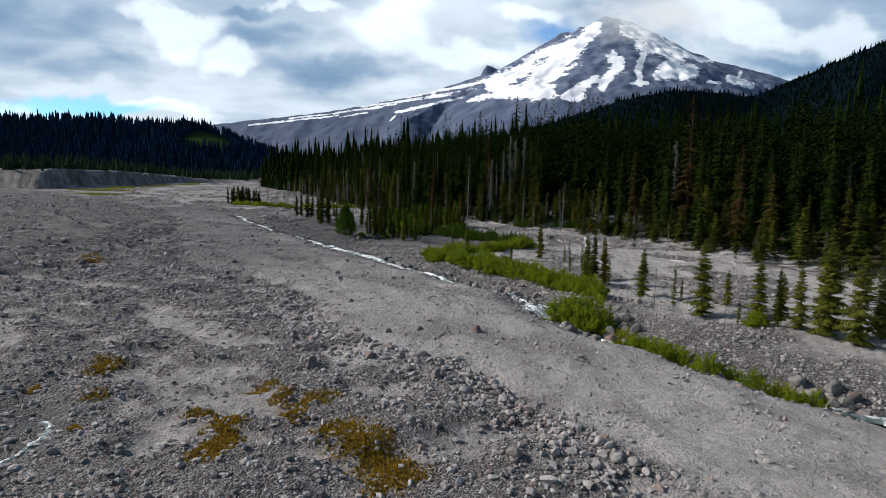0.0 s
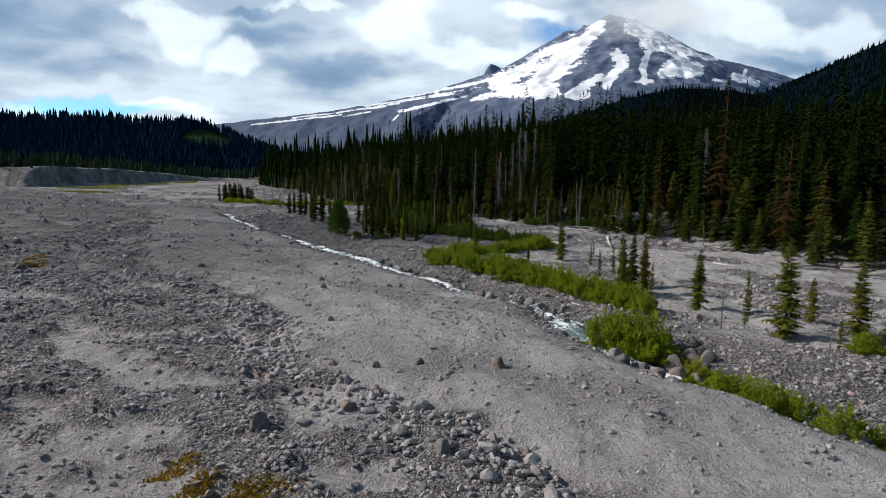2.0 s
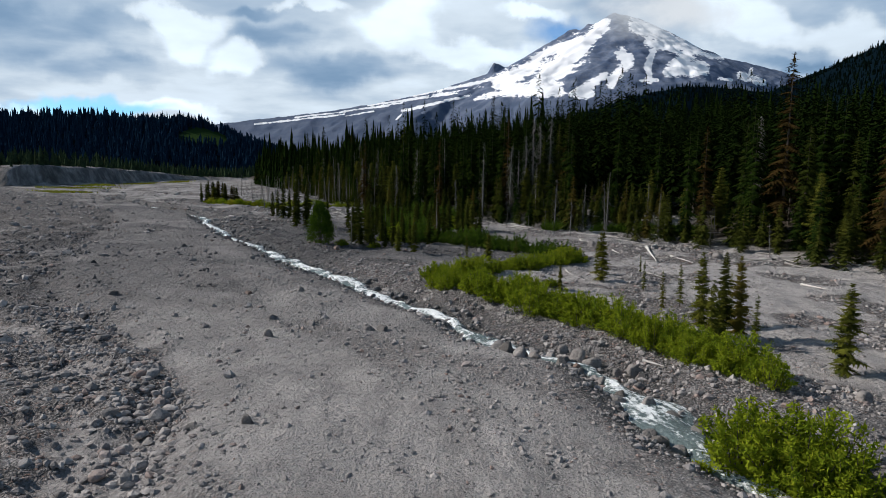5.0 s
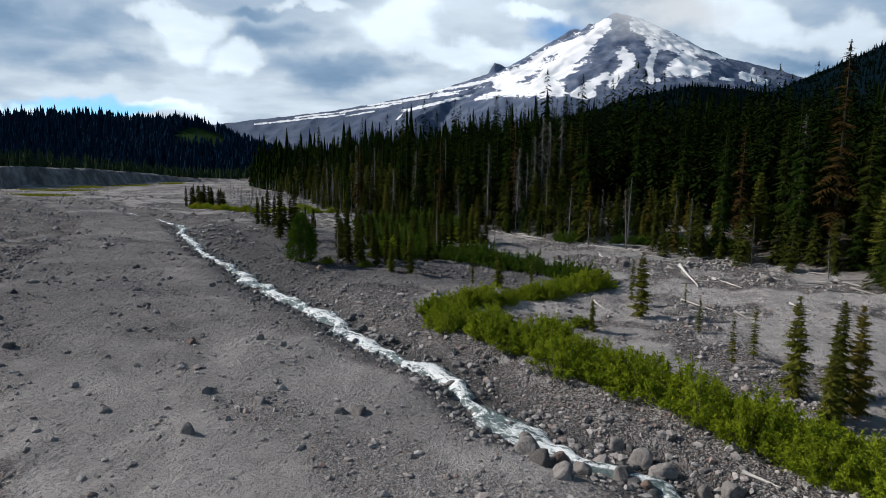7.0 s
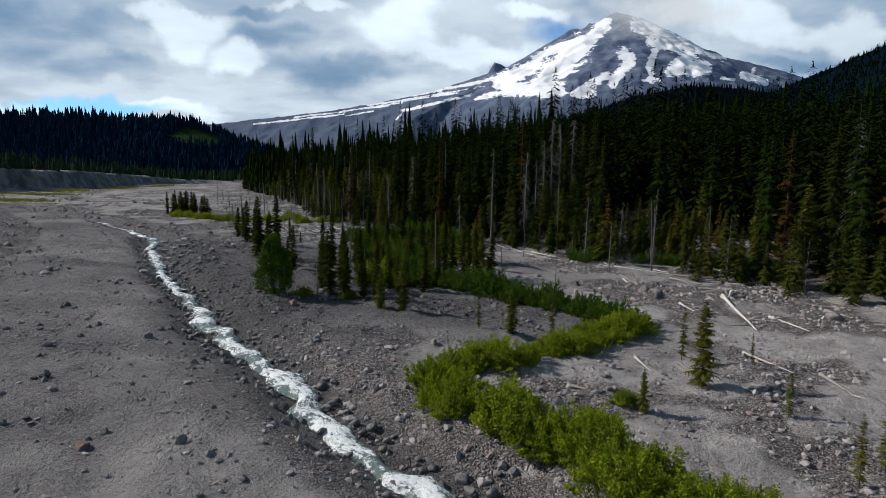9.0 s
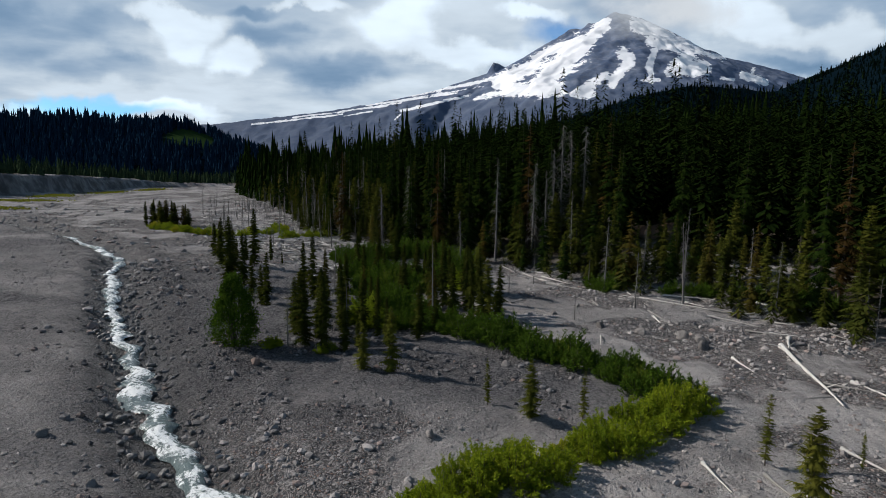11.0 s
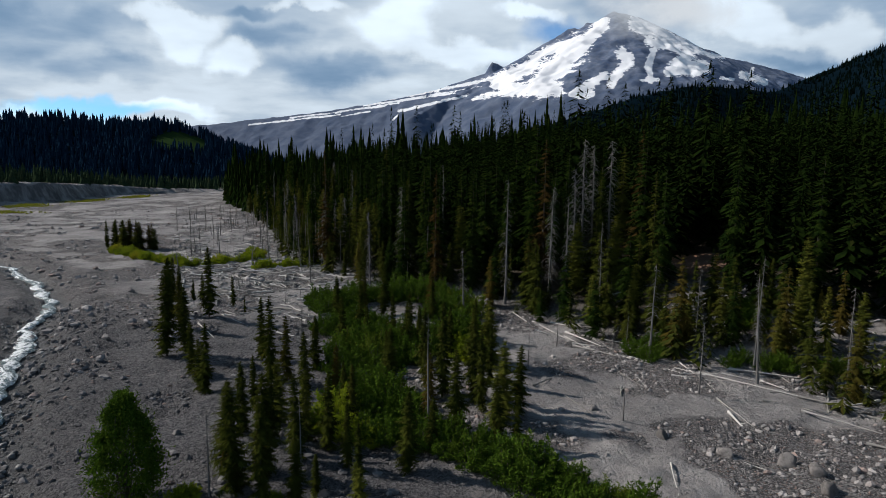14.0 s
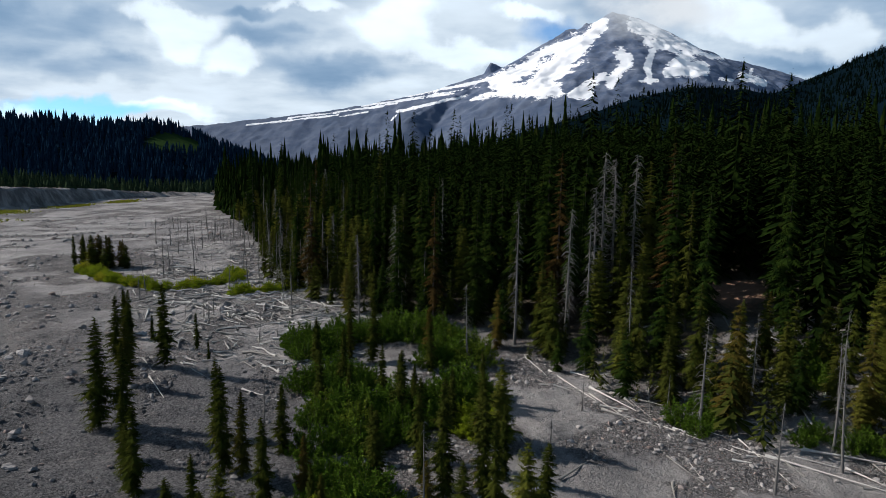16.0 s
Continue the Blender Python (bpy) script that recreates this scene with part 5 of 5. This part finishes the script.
for line, half, size in THICKETS:
    for (ax, ay), (bx, by) in zip(line, line[1:]):
        length = math.hypot(bx - ax, by - ay)
        many = max(2, int(length * (0.74 + 0.46 * min(half, 2.4))))
        for k in range(many):
            f, o = (k + pick.random()) / many, half * (0.62 * (k % 3 - 1) + pick.uniform(-0.36, 0.36))
            x, y = ax + f * (bx - ax) - o * (by - ay) / length, ay + f * (by - ay) + o * (bx - ax) / length
            # the upper flat gets the shrubs with shade in their colour
            kit = shaded_kit if x > -20 and (half > 1.65 and y > 106 or x > 15 and y > 128) else willow_kit
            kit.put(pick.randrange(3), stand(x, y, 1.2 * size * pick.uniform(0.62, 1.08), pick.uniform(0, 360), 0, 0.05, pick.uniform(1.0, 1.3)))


# ---- stones ----
def rock_shape(seed, fineness, flat=0.72, angular=1.0):
    """A worn, irregular stone about 1 m across."""
    bm = bmesh.new()
    bmesh.ops.create_icosphere(bm, subdivisions=fineness, radius=0.5)
    rnd = random.Random(seed)
    off = Vector((rnd.uniform(0, 50), rnd.uniform(0, 50), rnd.uniform(0, 50)))
    stretch = Vector((rnd.uniform(0.85, 1.25), rnd.uniform(0.7, 1.0), flat * rnd.uniform(0.8, 1.15)))
    cuts = [(Vector((rnd.gauss(0, 1), rnd.gauss(0, 1), rnd.gauss(0, 0.8))).normalized(), rnd.uniform(0.24, 0.42)) for _ in range(8)]
    for v in bm.verts:
        p = v.co.copy()
        for way, depth in cuts:
            over = p.dot(way) - depth
            if over > 0:
                p -= way * over * 0.97
        p *= 1 + 0.22 * noise.noise(p * 2.3 + off) + 0.08 * noise.noise(p * 6 + off)
        v.co = Vector((p.x * stretch.x, p.y * stretch.y, p.z * stretch.z))
    V = np.array([v.co[:] for v in bm.verts])
    F = np.array([[v.index for v in f.verts] for f in bm.faces])
    bm.free()
    return V, F


boulder_meshes = [mesh_from("boulder", *rock_shape(200 + k, 3, 0.85), BOULDER) for k in range(7)]
# boulders: x, y, width
BOULDERS_A = [(-8.3, 38.0, 1.0), (-4.8, 40.5, 0.9), (-0.3, 35.3, 0.9), (-1.7, 45.3, 0.8), (23.0, 36.5, 1.2), (24.6, 37.1, 1.3), (23.2, 38.6, 1.2),
              (23.6, 35.2, 1.1), (22.4, 35.2, 1.0), (21.8, 37.6, 1.0), (18.0, 38.1, 0.9), (-11.4, 67.9, 0.8), (2.8, 68.7, 1.5), (3.0, 66.2, 1.1),
              (3.9, 67.3, 1.2), (4.6, 66.7, 1.1), (3.6, 65.0, 1.0), (5.8, 68.4, 1.2), (6.6, 67.4, 1.1), (7.6, 68.9, 1.2), (8.4, 68.2, 1.0), (7.0, 70.4, 0.9)]
BOULDERS_B = [(10.5, 50.3, 1.1), (11.3, 50.8, 1.0), (11.9, 49.4, 1.1), (10.4, 48.6, 1.0), (11.2, 48.5, 0.9), (12.3, 48.0, 1.3), (13.7, 48.7, 1.6),
              (14.3, 50.2, 1.5), (15.7, 51.2, 1.3), (15.4, 52.6, 1.2), (16.4, 52.9, 1.1), (16.4, 50.6, 1.2), (15.2, 49.4, 1.1), (-4.0, 45.3, 0.6),
              (-6.5, 45.6, 0.6), (2.7, 45.2, 0.9), (-10.4, 54.3, 0.7), (-8.1, 54.0, 0.6), (19.8, 60.5, 0.9), (-27.4, 79.5, 0.8), (-22.1, 98.0, 0.8)]
BOULDERS_C = [(-12.7, 73.1, 0.7), (-9.8, 72.4, 0.7), (-4.8, 71.4, 0.9), (-5.7, 71.3, 0.8), (10.5, 65.5, 0.9), (-2.2, 66.6, 0.6), (-17.4, 83.9, 0.6),
              (-0.1, 82.1, 0.9), (-17.3, 82.1, 0.7), (-13.0, 82.3, 0.7), (34.8, 111.7, 1.6), (21.0, 119.1, 1.4), (-1.9, 100.8, 0.8), (-17.2, 94.0, 0.7),
              (-15.6, 112.7, 1.0), (21.7, 121.6, 1.3), (20.6, 123.0, 1.3), (3.5, 113.6, 0.8), (17.1, 123.7, 1.1), (-20.1, 126.1, 0.7), (14.0, 127.0, 1.0),
              (10.2, 131.5, 0.9), (9.2, 60.4, 1.3), (8.4, 61.8, 1.0), (10.2, 59.4, 0.9)]
BOULDERS_D = [(21.2, 38.2, 0.9), (22.0, 36.4, 1.2), (22.9, 37.4, 1.0), (23.9, 36.2, 1.0), (24.3, 35.2, 1.1), (22.6, 34.3, 0.9), (23.4, 34.0, 1.0), (24.8, 34.2, 0.9), (25.2, 36.0, 1.0),
              (20.6, 37.0, 0.8), (21.4, 35.9, 0.9), (14.9, 48.3, 1.2), (14.6, 49.4, 1.0), (13.1, 49.6, 0.9), (15.9, 49.9, 1.0), (16.6, 51.6, 0.9), (14.0, 51.4, 0.8)]
BOULDERS_E = [(2.8, 70.4, 1.1), (3.2, 67.0, 0.9), (4.1, 68.1, 0.8), (2.3, 72.4, 0.8), (5.3, 68.1, 0.8), (6.2, 67.1, 1.0), (7.0, 66.4, 0.9), (7.9, 68.0, 0.8),
              (8.2, 65.0, 0.9), (10.4, 66.2, 1.1), (9.6, 66.9, 0.8), (8.4, 57.1, 0.8), (8.6, 56.2, 0.9), (9.3, 56.8, 0.8), (9.1, 57.8, 0.7), (8.1, 55.4, 0.8),
              (9.0, 55.4, 0.8), (7.9, 56.2, 0.7), (1.2, 73.3, 0.7), (3.6, 65.0, 0.7), (10.6, 59.4, 0.7), (10.6, 57.9, 0.8)]
for x, y, w in BOULDERS_E + BOULDERS_A + BOULDERS_B + BOULDERS_C + BOULDERS_D:
    ob = new("boulder", boulder_meshes[pick.randrange(7)])
    ob.matrix_basis = pose(x, y, height_at(x, y) + (0.02 if w < 1 else 0.14) * w, pick.uniform(-12, 12), pick.uniform(-12, 12), pick.uniform(0, 360)) @ Matrix.Scale(w * 1.05, 4)
    tagged(ob, "rounded grey volcanic boulder half sunk in gravel" if w < 1 else "large weathered grey-brown boulder beside the stream", "boulder", "boulders by the stream")

wet_meshes = [mesh_from("boulder", *rock_shape(240 + k, 2, 0.7), WET_STONE) for k in range(6)]
cobble_shapes = [rock_shape(300 + k, 1, 0.7) for k in range(14)]
cobble_meshes = [mesh_from("stone", *rock_shape(330 + k, 2, 0.7), STONE, False) for k in range(8)]


def stone_spots(count, seed, x0, x1, y0, y1, small, large, tail):
    """Random places weighted by how stony the ground is there."""
    rng = np.random.default_rng(seed)
    x, y = rng.uniform(x0, x1, count * 4), rng.uniform(y0, y1, count * 4)
    _, cob, damp, moss, litter, _ = land(x, y)
    z = heights(x, y)
    keep = (rng.random(count * 4) < cob ** 2.2 + 0.015) & (litter < 0.3)
    x, y, z = x[keep][:count], y[keep][:count], z[keep][:count]
    size = small + (large - small) * rng.random(len(x)) ** tail
    return x, y, z, size


def stone_field(name, label, spots, seed, material=None):
    rng = np.random.default_rng(seed)
    x, y, z, size = spots
    V, F, base = [], [], 0
    for k in range(len(x)):
        v, f = cobble_shapes[int(rng.integers(14))]
        a = rng.uniform(0, 6.28)
        c, s = math.cos(a) * size[k], math.sin(a) * size[k]
        v = v * (1 + rng.uniform(-0.22, 0.22, (len(v), 1)))
        V.append(np.stack([v[:, 0] * c - v[:, 1] * s + x[k], v[:, 0] * s + v[:, 1] * c + y[k], v[:, 2] * size[k] + z[k] + 0.06 * size[k]], -1))
        F.append(f + base)
        base += len(v)
    return tagged(new(name, mesh_from(name, np.concatenate(V), np.concatenate(F), material or STONE, False)), label, "stones", kind="stuff")


stone_field("cobbles", "scattered grey cobbles over the river gravel", stone_spots(15000, 401, -46, 34, 16, 76, 0.12, 0.52, 2.4), 402)
bank = np.array(stone_spots(12000, 403, -62, 42, 60, 165, 0.18, 0.75, 2.6))
# cobbles inside the painted cloud shadow get the darker stone
shaded_bank = cloud_shade_at(bank[0], bank[1]) > 0.5
stone_field("bank_cobbles", "grey cobbles and stones of the stream banks", bank[:, ~shaded_bank], 404)
stone_field("dark_cobbles", "stream bank cobbles, cloud shade put into their colour", bank[:, shaded_bank], 408, SHADED_STONE)
stone_field("plain_stones", "scattered stones over the wide gravel plain", stone_spots(6500, 405, -170, -30, 70, 330, 0.25, 1.5, 4.0), 406)


def fine_stones(count, seed, x0, x1, y0, y1):
    rng = np.random.default_rng(seed)
    x, y = rng.uniform(x0, x1, count), rng.uniform(y0, y1, count)
    _, _, damp, _, litter, _ = land(x, y)
    keep = (litter < 0.2) & (damp < 0.5) & (rng.random(count) < 0.10 + 4.0 * np.clip(fbm((0.8 * x + 0.6 * y) / 2.6, (0.8 * y - 0.6 * x) / 7, 87, 4) + 0.0, 0, 1))
    x, y = x[keep], y[keep]
    return x, y, heights(x, y), 0.08 + 0.30 * rng.random(len(x)) ** 3


stone_field("pebbles", "small grey pebbles strewn over the sand", fine_stones(36000, 409, -36, 30, 22, 105), 410)


def heaped_stones(count, seed):
    """Cobbles rolled together below the edge of the sand bank."""
    rng = np.random.default_rng(seed)
    out = []
    for (ax, ay), (bx, by) in zip(BERM_EDGE[1:7], BERM_EDGE[2:8]):
        long = math.hypot(bx - ax, by - ay)
        n = int(count * long / 70)
        f, o = rng.random(n), np.abs(rng.normal(0, 2.0, n)) - 0.3
        out.append(np.stack([ax + f * (bx - ax) - o * (by - ay) / long, ay + f * (by - ay) + o * (bx - ax) / long], -1))
    p = np.concatenate(out)
    return p[:, 0], p[:, 1], heights(p[:, 0], p[:, 1]), 0.16 + 0.5 * rng.random(len(p)) ** 2.4


stone_field("heaped_cobbles", "grey cobbles heaped along the foot of the sand bank", heaped_stones(1500, 421), 422)
# larger stones heaped along the foot of the sand bank
for k in range(285):
    (ax, ay), (bx, by) = pick.choice(list(zip(BERM_EDGE[1:6], BERM_EDGE[2:7])))
    f, out, w = pick.random(), abs(pick.gauss(0.0, 2.4)) - 0.4, 0.25 + 0.6 * pick.random() ** 2.2
    long = math.hypot(bx - ax, by - ay)
    x, y = ax + f * (bx - ax) - out * (by - ay) / long, ay + f * (by - ay) + out * (bx - ax) / long
    ob = new("stone", cobble_meshes[pick.randrange(8)])
    ob.parent = ground
    ob.matrix_basis = pose(x, y, height_at(x, y) + 0.1 * w, pick.uniform(-15, 15), pick.uniform(-15, 15), pick.uniform(0, 360)) @ Matrix.Scale(w, 4)


# ---- driftwood ----
def log_shape(seed, long, thick, forks):
    rng = np.random.default_rng(seed)
    t = np.linspace(0, 1, 9)
    bend = np.stack([t * long, np.cumsum(rng.normal(0, 0.05, 9)) * long * 0.14, np.cumsum(rng.normal(0, 0.03, 9)) * long * 0.05], -1)
    out = [tube(bend, thick * (1 - 0.7 * t) * (1 + 0.5 * (t == 0)), 7)]
    for k in range(forks):
        f = rng.uniform(0.25, 0.95)
        p = bend[int(f * 8)]
        d = np.array([rng.uniform(0.2, 0.9), rng.normal(0, 0.7), abs(rng.normal(0, 0.5))]) * rng.uniform(0.08, 0.22) * long
        out.append(tube([p, p + d * 0.6, p + d], [thick * 0.3, thick * 0.2, thick * 0.06], 4))
    return gather(out)


log_meshes = [mesh_from("fallen_log", *log_shape(500 + k, 1.0, 0.026, (0, 2, 3, 4)[k % 4]), DEADWOOD) for k in range(6)]
# dark wet stones standing in and beside the water
course = [(24, 33), (18, 42), (14, 48.5), (9.6, 57), (8, 66.5), (2.2, 72.3), (0, 79), (-8.3, 88.5), (-18, 101.3), (-24.6, 112.5), (-33, 125), (-42.5, 142), (-51, 156)]
wet_shapes = [rock_shape(246 + k, 1, 0.7) for k in range(5)]
lapped, count = [], 0
for (ax, ay), (bx, by) in zip(course, course[1:]):
    for k in range(int(math.hypot(bx - ax, by - ay) * 4.2)):
        f, o, w = pick.random(), pick.choice((-1, 1)) * pick.uniform(0.35, 2.0), 0.20 + 0.6 * pick.random() ** 2
        x, y = ax + f * (bx - ax) + o, ay + f * (by - ay) + 0.6 * o
        m = pose(x, y, height_at(x, y) + 0.12 * w, pick.uniform(-20, 20), pick.uniform(-20, 20), pick.uniform(0, 360)) @ Matrix.Scale(w, 4)
        if w > 0.42 and count < 190:
            count += 1
            ob = new("boulder", wet_meshes[pick.randrange(6)])
            ob.matrix_basis = m
            tagged(ob, "dark wet stone standing in the rushing stream", "boulder", "stones in the stream")
        else:
            v, f = wet_shapes[pick.randrange(5)]
            lapped.append((v @ np.array(m.to_3x3()).T + np.array(m.translation), f))
tagged(new("wet_cobbles", mesh_from("wet_cobbles", *gather(lapped), WET_STONE, False)), "small dark wet cobbles along the water's edge", "stones", kind="stuff")
LOGS_A = [(-10.4, 29.6, -10.2, 31.8, 0.1), (28.0, 119.8, 24.9, 106.4, 0.26), (11.2, 67.3, 12.1, 66.0, 0.12), (6.8, 92.7, 9.3, 90.5, 0.13),
          (34.9, 92.7, 35.6, 89.6, 0.15), (29.8, 98.2, 30.3, 95.5, 0.14), (28.2, 110.8, 29.6, 106.8, 0.16), (30.2, 122.6, 27.9, 118.6, 0.22),
          (23.7, 95.4, 23.2, 90.6, 0.14), (26.5, 111.2, 28.7, 108.9, 0.12), (21.0, 100.4, 22.1, 95.6, 0.13), (12.2, 97.8, 12.5, 95.0, 0.12),
          (14.8, 96.6, 15.4, 93.0, 0.11), (22.1, 116.1, 22.0, 112.4, 0.14), (12.0, 115.2, 12.3, 113.4, 0.1), (20.8, 131.6, 20.6, 125.8, 0.13)]
LOGS_B = [(9.3, 159.4, 12.2, 150.8, 0.2), (12.0, 153.0, 14.0, 146.4, 0.16), (13.6, 148.9, 20.4, 140.6, 0.17), (17.0, 145.2, 22.4, 139.8, 0.2),
          (22.0, 140.4, 28.6, 135.2, 0.2), (28.2, 135.2, 34.0, 130.8, 0.2), (29.6, 125.0, 35.4, 122.2, 0.17), (16.8, 123.6, 19.6, 121.4, 0.11),
          (21.1, 134.4, 21.4, 127.6, 0.13), (14.9, 140.6, 15.9, 136.0, 0.12), (8.6, 134.6, 9.9, 130.8, 0.12), (12.9, 122.2, 12.0, 118.3, 0.12),
          (17.0, 123.4, 20.2, 121.5, 0.1), (16.2, 144.0, 16.2, 137.6, 0.12), (24.0, 140.2, 27.2, 138.8, 0.13), (4.3, 142.6, 5.2, 139.6, 0.1)]
LOGS_C = [(6.2, 136.4, 9.4, 140.0, 0.1), (-33.4, 160.2, -28.3, 153.2, 0.12), (-30.0, 154.4, -26.4, 149.6, 0.1), (-28.8, 158.6, -24.4, 155.0, 0.1),
          (-20.4, 152.4, -15.8, 149.6, 0.11), (-24.4, 161.8, -20.8, 157.8, 0.1), (27.0, 139.0, 28.2, 136.4, 0.12), (13.7, 136.2, 13.2, 134.2, 0.13),
          (-1.9, 136.3, 0.2, 134.4, 0.1), (15.0, 152.6, 15.9, 147.2, 0.15), (12.2, 149.8, 16.2, 147.8, 0.12), (3.7, 145.8, 4.7, 141.4, 0.1)]


def lay_log(ax, ay, bx, by, thick, k):
    za, zb = height_at(ax, ay) + thick * 0.8, height_at(bx, by) + thick * 0.6
    long = math.dist((ax, ay, za), (bx, by, zb))
    m = Matrix.Translation((ax, ay, za)) @ (Vector((bx - ax, by - ay, zb - za)).to_track_quat("X", "Z").to_matrix().to_4x4())
    ob = new("fallen_log", log_meshes[k % 6])
    ob.matrix_basis = m @ Matrix.Diagonal((long, thick / 0.034, thick / 0.034, 1))
    tagged(ob, "bleached grey fallen tree trunk lying on the gravel" if thick > 0.12 else "thin bleached driftwood branch on the gravel", "log", "driftwood logs")


for k, row in enumerate(LOGS_A + [(*row[:4], 0.6 * row[4]) for row in LOGS_B] + LOGS_C):
    lay_log(*row, k)
# the raft of driftwood at the washed-out forest corner: what can be told apart, and the tangle
log_shapes = [log_shape(500 + k, 1.0, 0.026, (0, 2, 3, 4)[k % 4]) for k in range(6)]
tangle, count = [], 0
while count < 900:
    x, y = (pick.uniform(-62, -14), pick.uniform(150, 215)) if count % 3 else (pick.uniform(-80, -20), pick.uniform(170, 260))
    d = edge_gap(x, y)
    if not (-27 < d < 1 and pick.random() < 1.05 + d / 30):
        continue
    a, long, thick = pick.uniform(0, 6.28) if pick.random() < 0.6 else pick.gauss(-0.5, 0.4), 0.9 + 5.2 * pick.random() ** 2.0, pick.uniform(0.08, 0.20)
    count += 1
    if count % 9 == 0:
        lay_log(x, y, x + math.cos(a) * long, y + math.sin(a) * long, thick, pick.randrange(6))
        continue
    v, f = log_shapes[pick.randrange(6)]
    p, q, r = v[:, 0] * long, v[:, 1] * thick / 0.034, v[:, 2] * thick / 0.034
    lift = pick.uniform(0.0, 0.25)
    tangle.append((np.stack([x + p * math.cos(a) - q * math.sin(a), y + p * math.sin(a) + q * math.cos(a), r], -1), f))
    tangle[-1][0][:, 2] += heights(tangle[-1][0][:, 0], tangle[-1][0][:, 1]) + thick * 0.7 + lift * v[:, 0]
tagged(new("driftwood_raft", mesh_from("driftwood_raft", *gather(tangle), DEADWOOD)), "tangled bleached driftwood washed up at the forest corner", "driftwood", kind="stuff")
count = 0
while count < 90:
    x, y = pick.uniform(5, 60), pick.uniform(60, 165)
    d = edge_gap(x, y)
    if -7 < d < 4:
        a, long = pick.gauss(-0.8, 0.6), pick.uniform(1.5, 7.0)
        lay_log(x, y, x + math.cos(a) * long, y + math.sin(a) * long, pick.uniform(0.06, 0.16), pick.randrange(6))
        count += 1


count = 0
while count < 60:
    x, y = pick.uniform(20, 52), pick.uniform(132, 176)
    if 1 < edge_gap(x, y) < 22:
        a, long = pick.uniform(0, 6.28), pick.uniform(1.2, 5.0)
        lay_log(x, y, x + math.cos(a) * long, y + math.sin(a) * long, pick.uniform(0.07, 0.17), pick.randrange(6))
        count += 1


# ---- low herbs on the damp gravel ----
def herb_patch():
    rng = np.random.default_rng(9)
    tris = []
    for mx, my, mr in MOSS_SPOTS:
        n = min(900, int(170 * mr * mr))
        xs, ys = rng.normal(mx, mr * 0.42, n), rng.normal(my, mr * 0.5, n)
        moss, zs = land(xs, ys)[3], heights(xs, ys)
        for x, y, z in zip(xs[moss > 0.45], ys[moss > 0.45], zs[moss > 0.45]):
            for j in range(3):
                a, h = rng.uniform(0, 6.28), rng.uniform(0.05, 0.17)
                dx, dy = math.cos(a) * 0.07, math.sin(a) * 0.07
                tris.append(((x - dx, y - dy, z - 0.02), (x + dx, y + dy, z - 0.02), (x + rng.normal(0, 0.06), y + rng.normal(0, 0.06), z + h)))
    V = np.array(tris).reshape(-1, 3)
    me = mesh_from("herbs", V, np.arange(len(V)).reshape(-1, 3), HERB, False)
    return tagged(new("herbs", me), "olive and orange low herbs and moss on damp gravel", "herbs", kind="stuff")


herb_patch()


def grass_strips():
    """Strips of yellow-green grass at the foot of the gravel terrace."""
    rng = np.random.default_rng(19)
    tris = []
    for cx, cy, rx, ry in ((-176, 316, 16, 5), (-152, 268, 10, 4), (-186, 352, 7, 9), (-188, 402, 5, 14), (-182, 440, 5, 12)):
        n = 900
        x, y = rng.normal(cx, rx * 0.5, n), rng.normal(cy, ry * 0.5, n)
        z = heights(x, y)
        for k in range(n):
            a, h = rng.uniform(0, 3.14), rng.uniform(0.25, 0.8)
            dx, dy = math.cos(a) * 0.45, math.sin(a) * 0.45
            tris.append(((x[k] - dx, y[k] - dy, z[k] - 0.1), (x[k] + dx, y[k] + dy, z[k] - 0.1), (x[k] + rng.normal(0, 0.2), y[k], z[k] + h)))
    V = np.array(tris).reshape(-1, 3)
    me = mesh_from("grass", V, np.arange(len(V)).reshape(-1, 3), GRASS, False)
    return tagged(new("grass", me), "yellow-green grass at the foot of the gravel terrace", "grass", kind="stuff")


grass_strips()
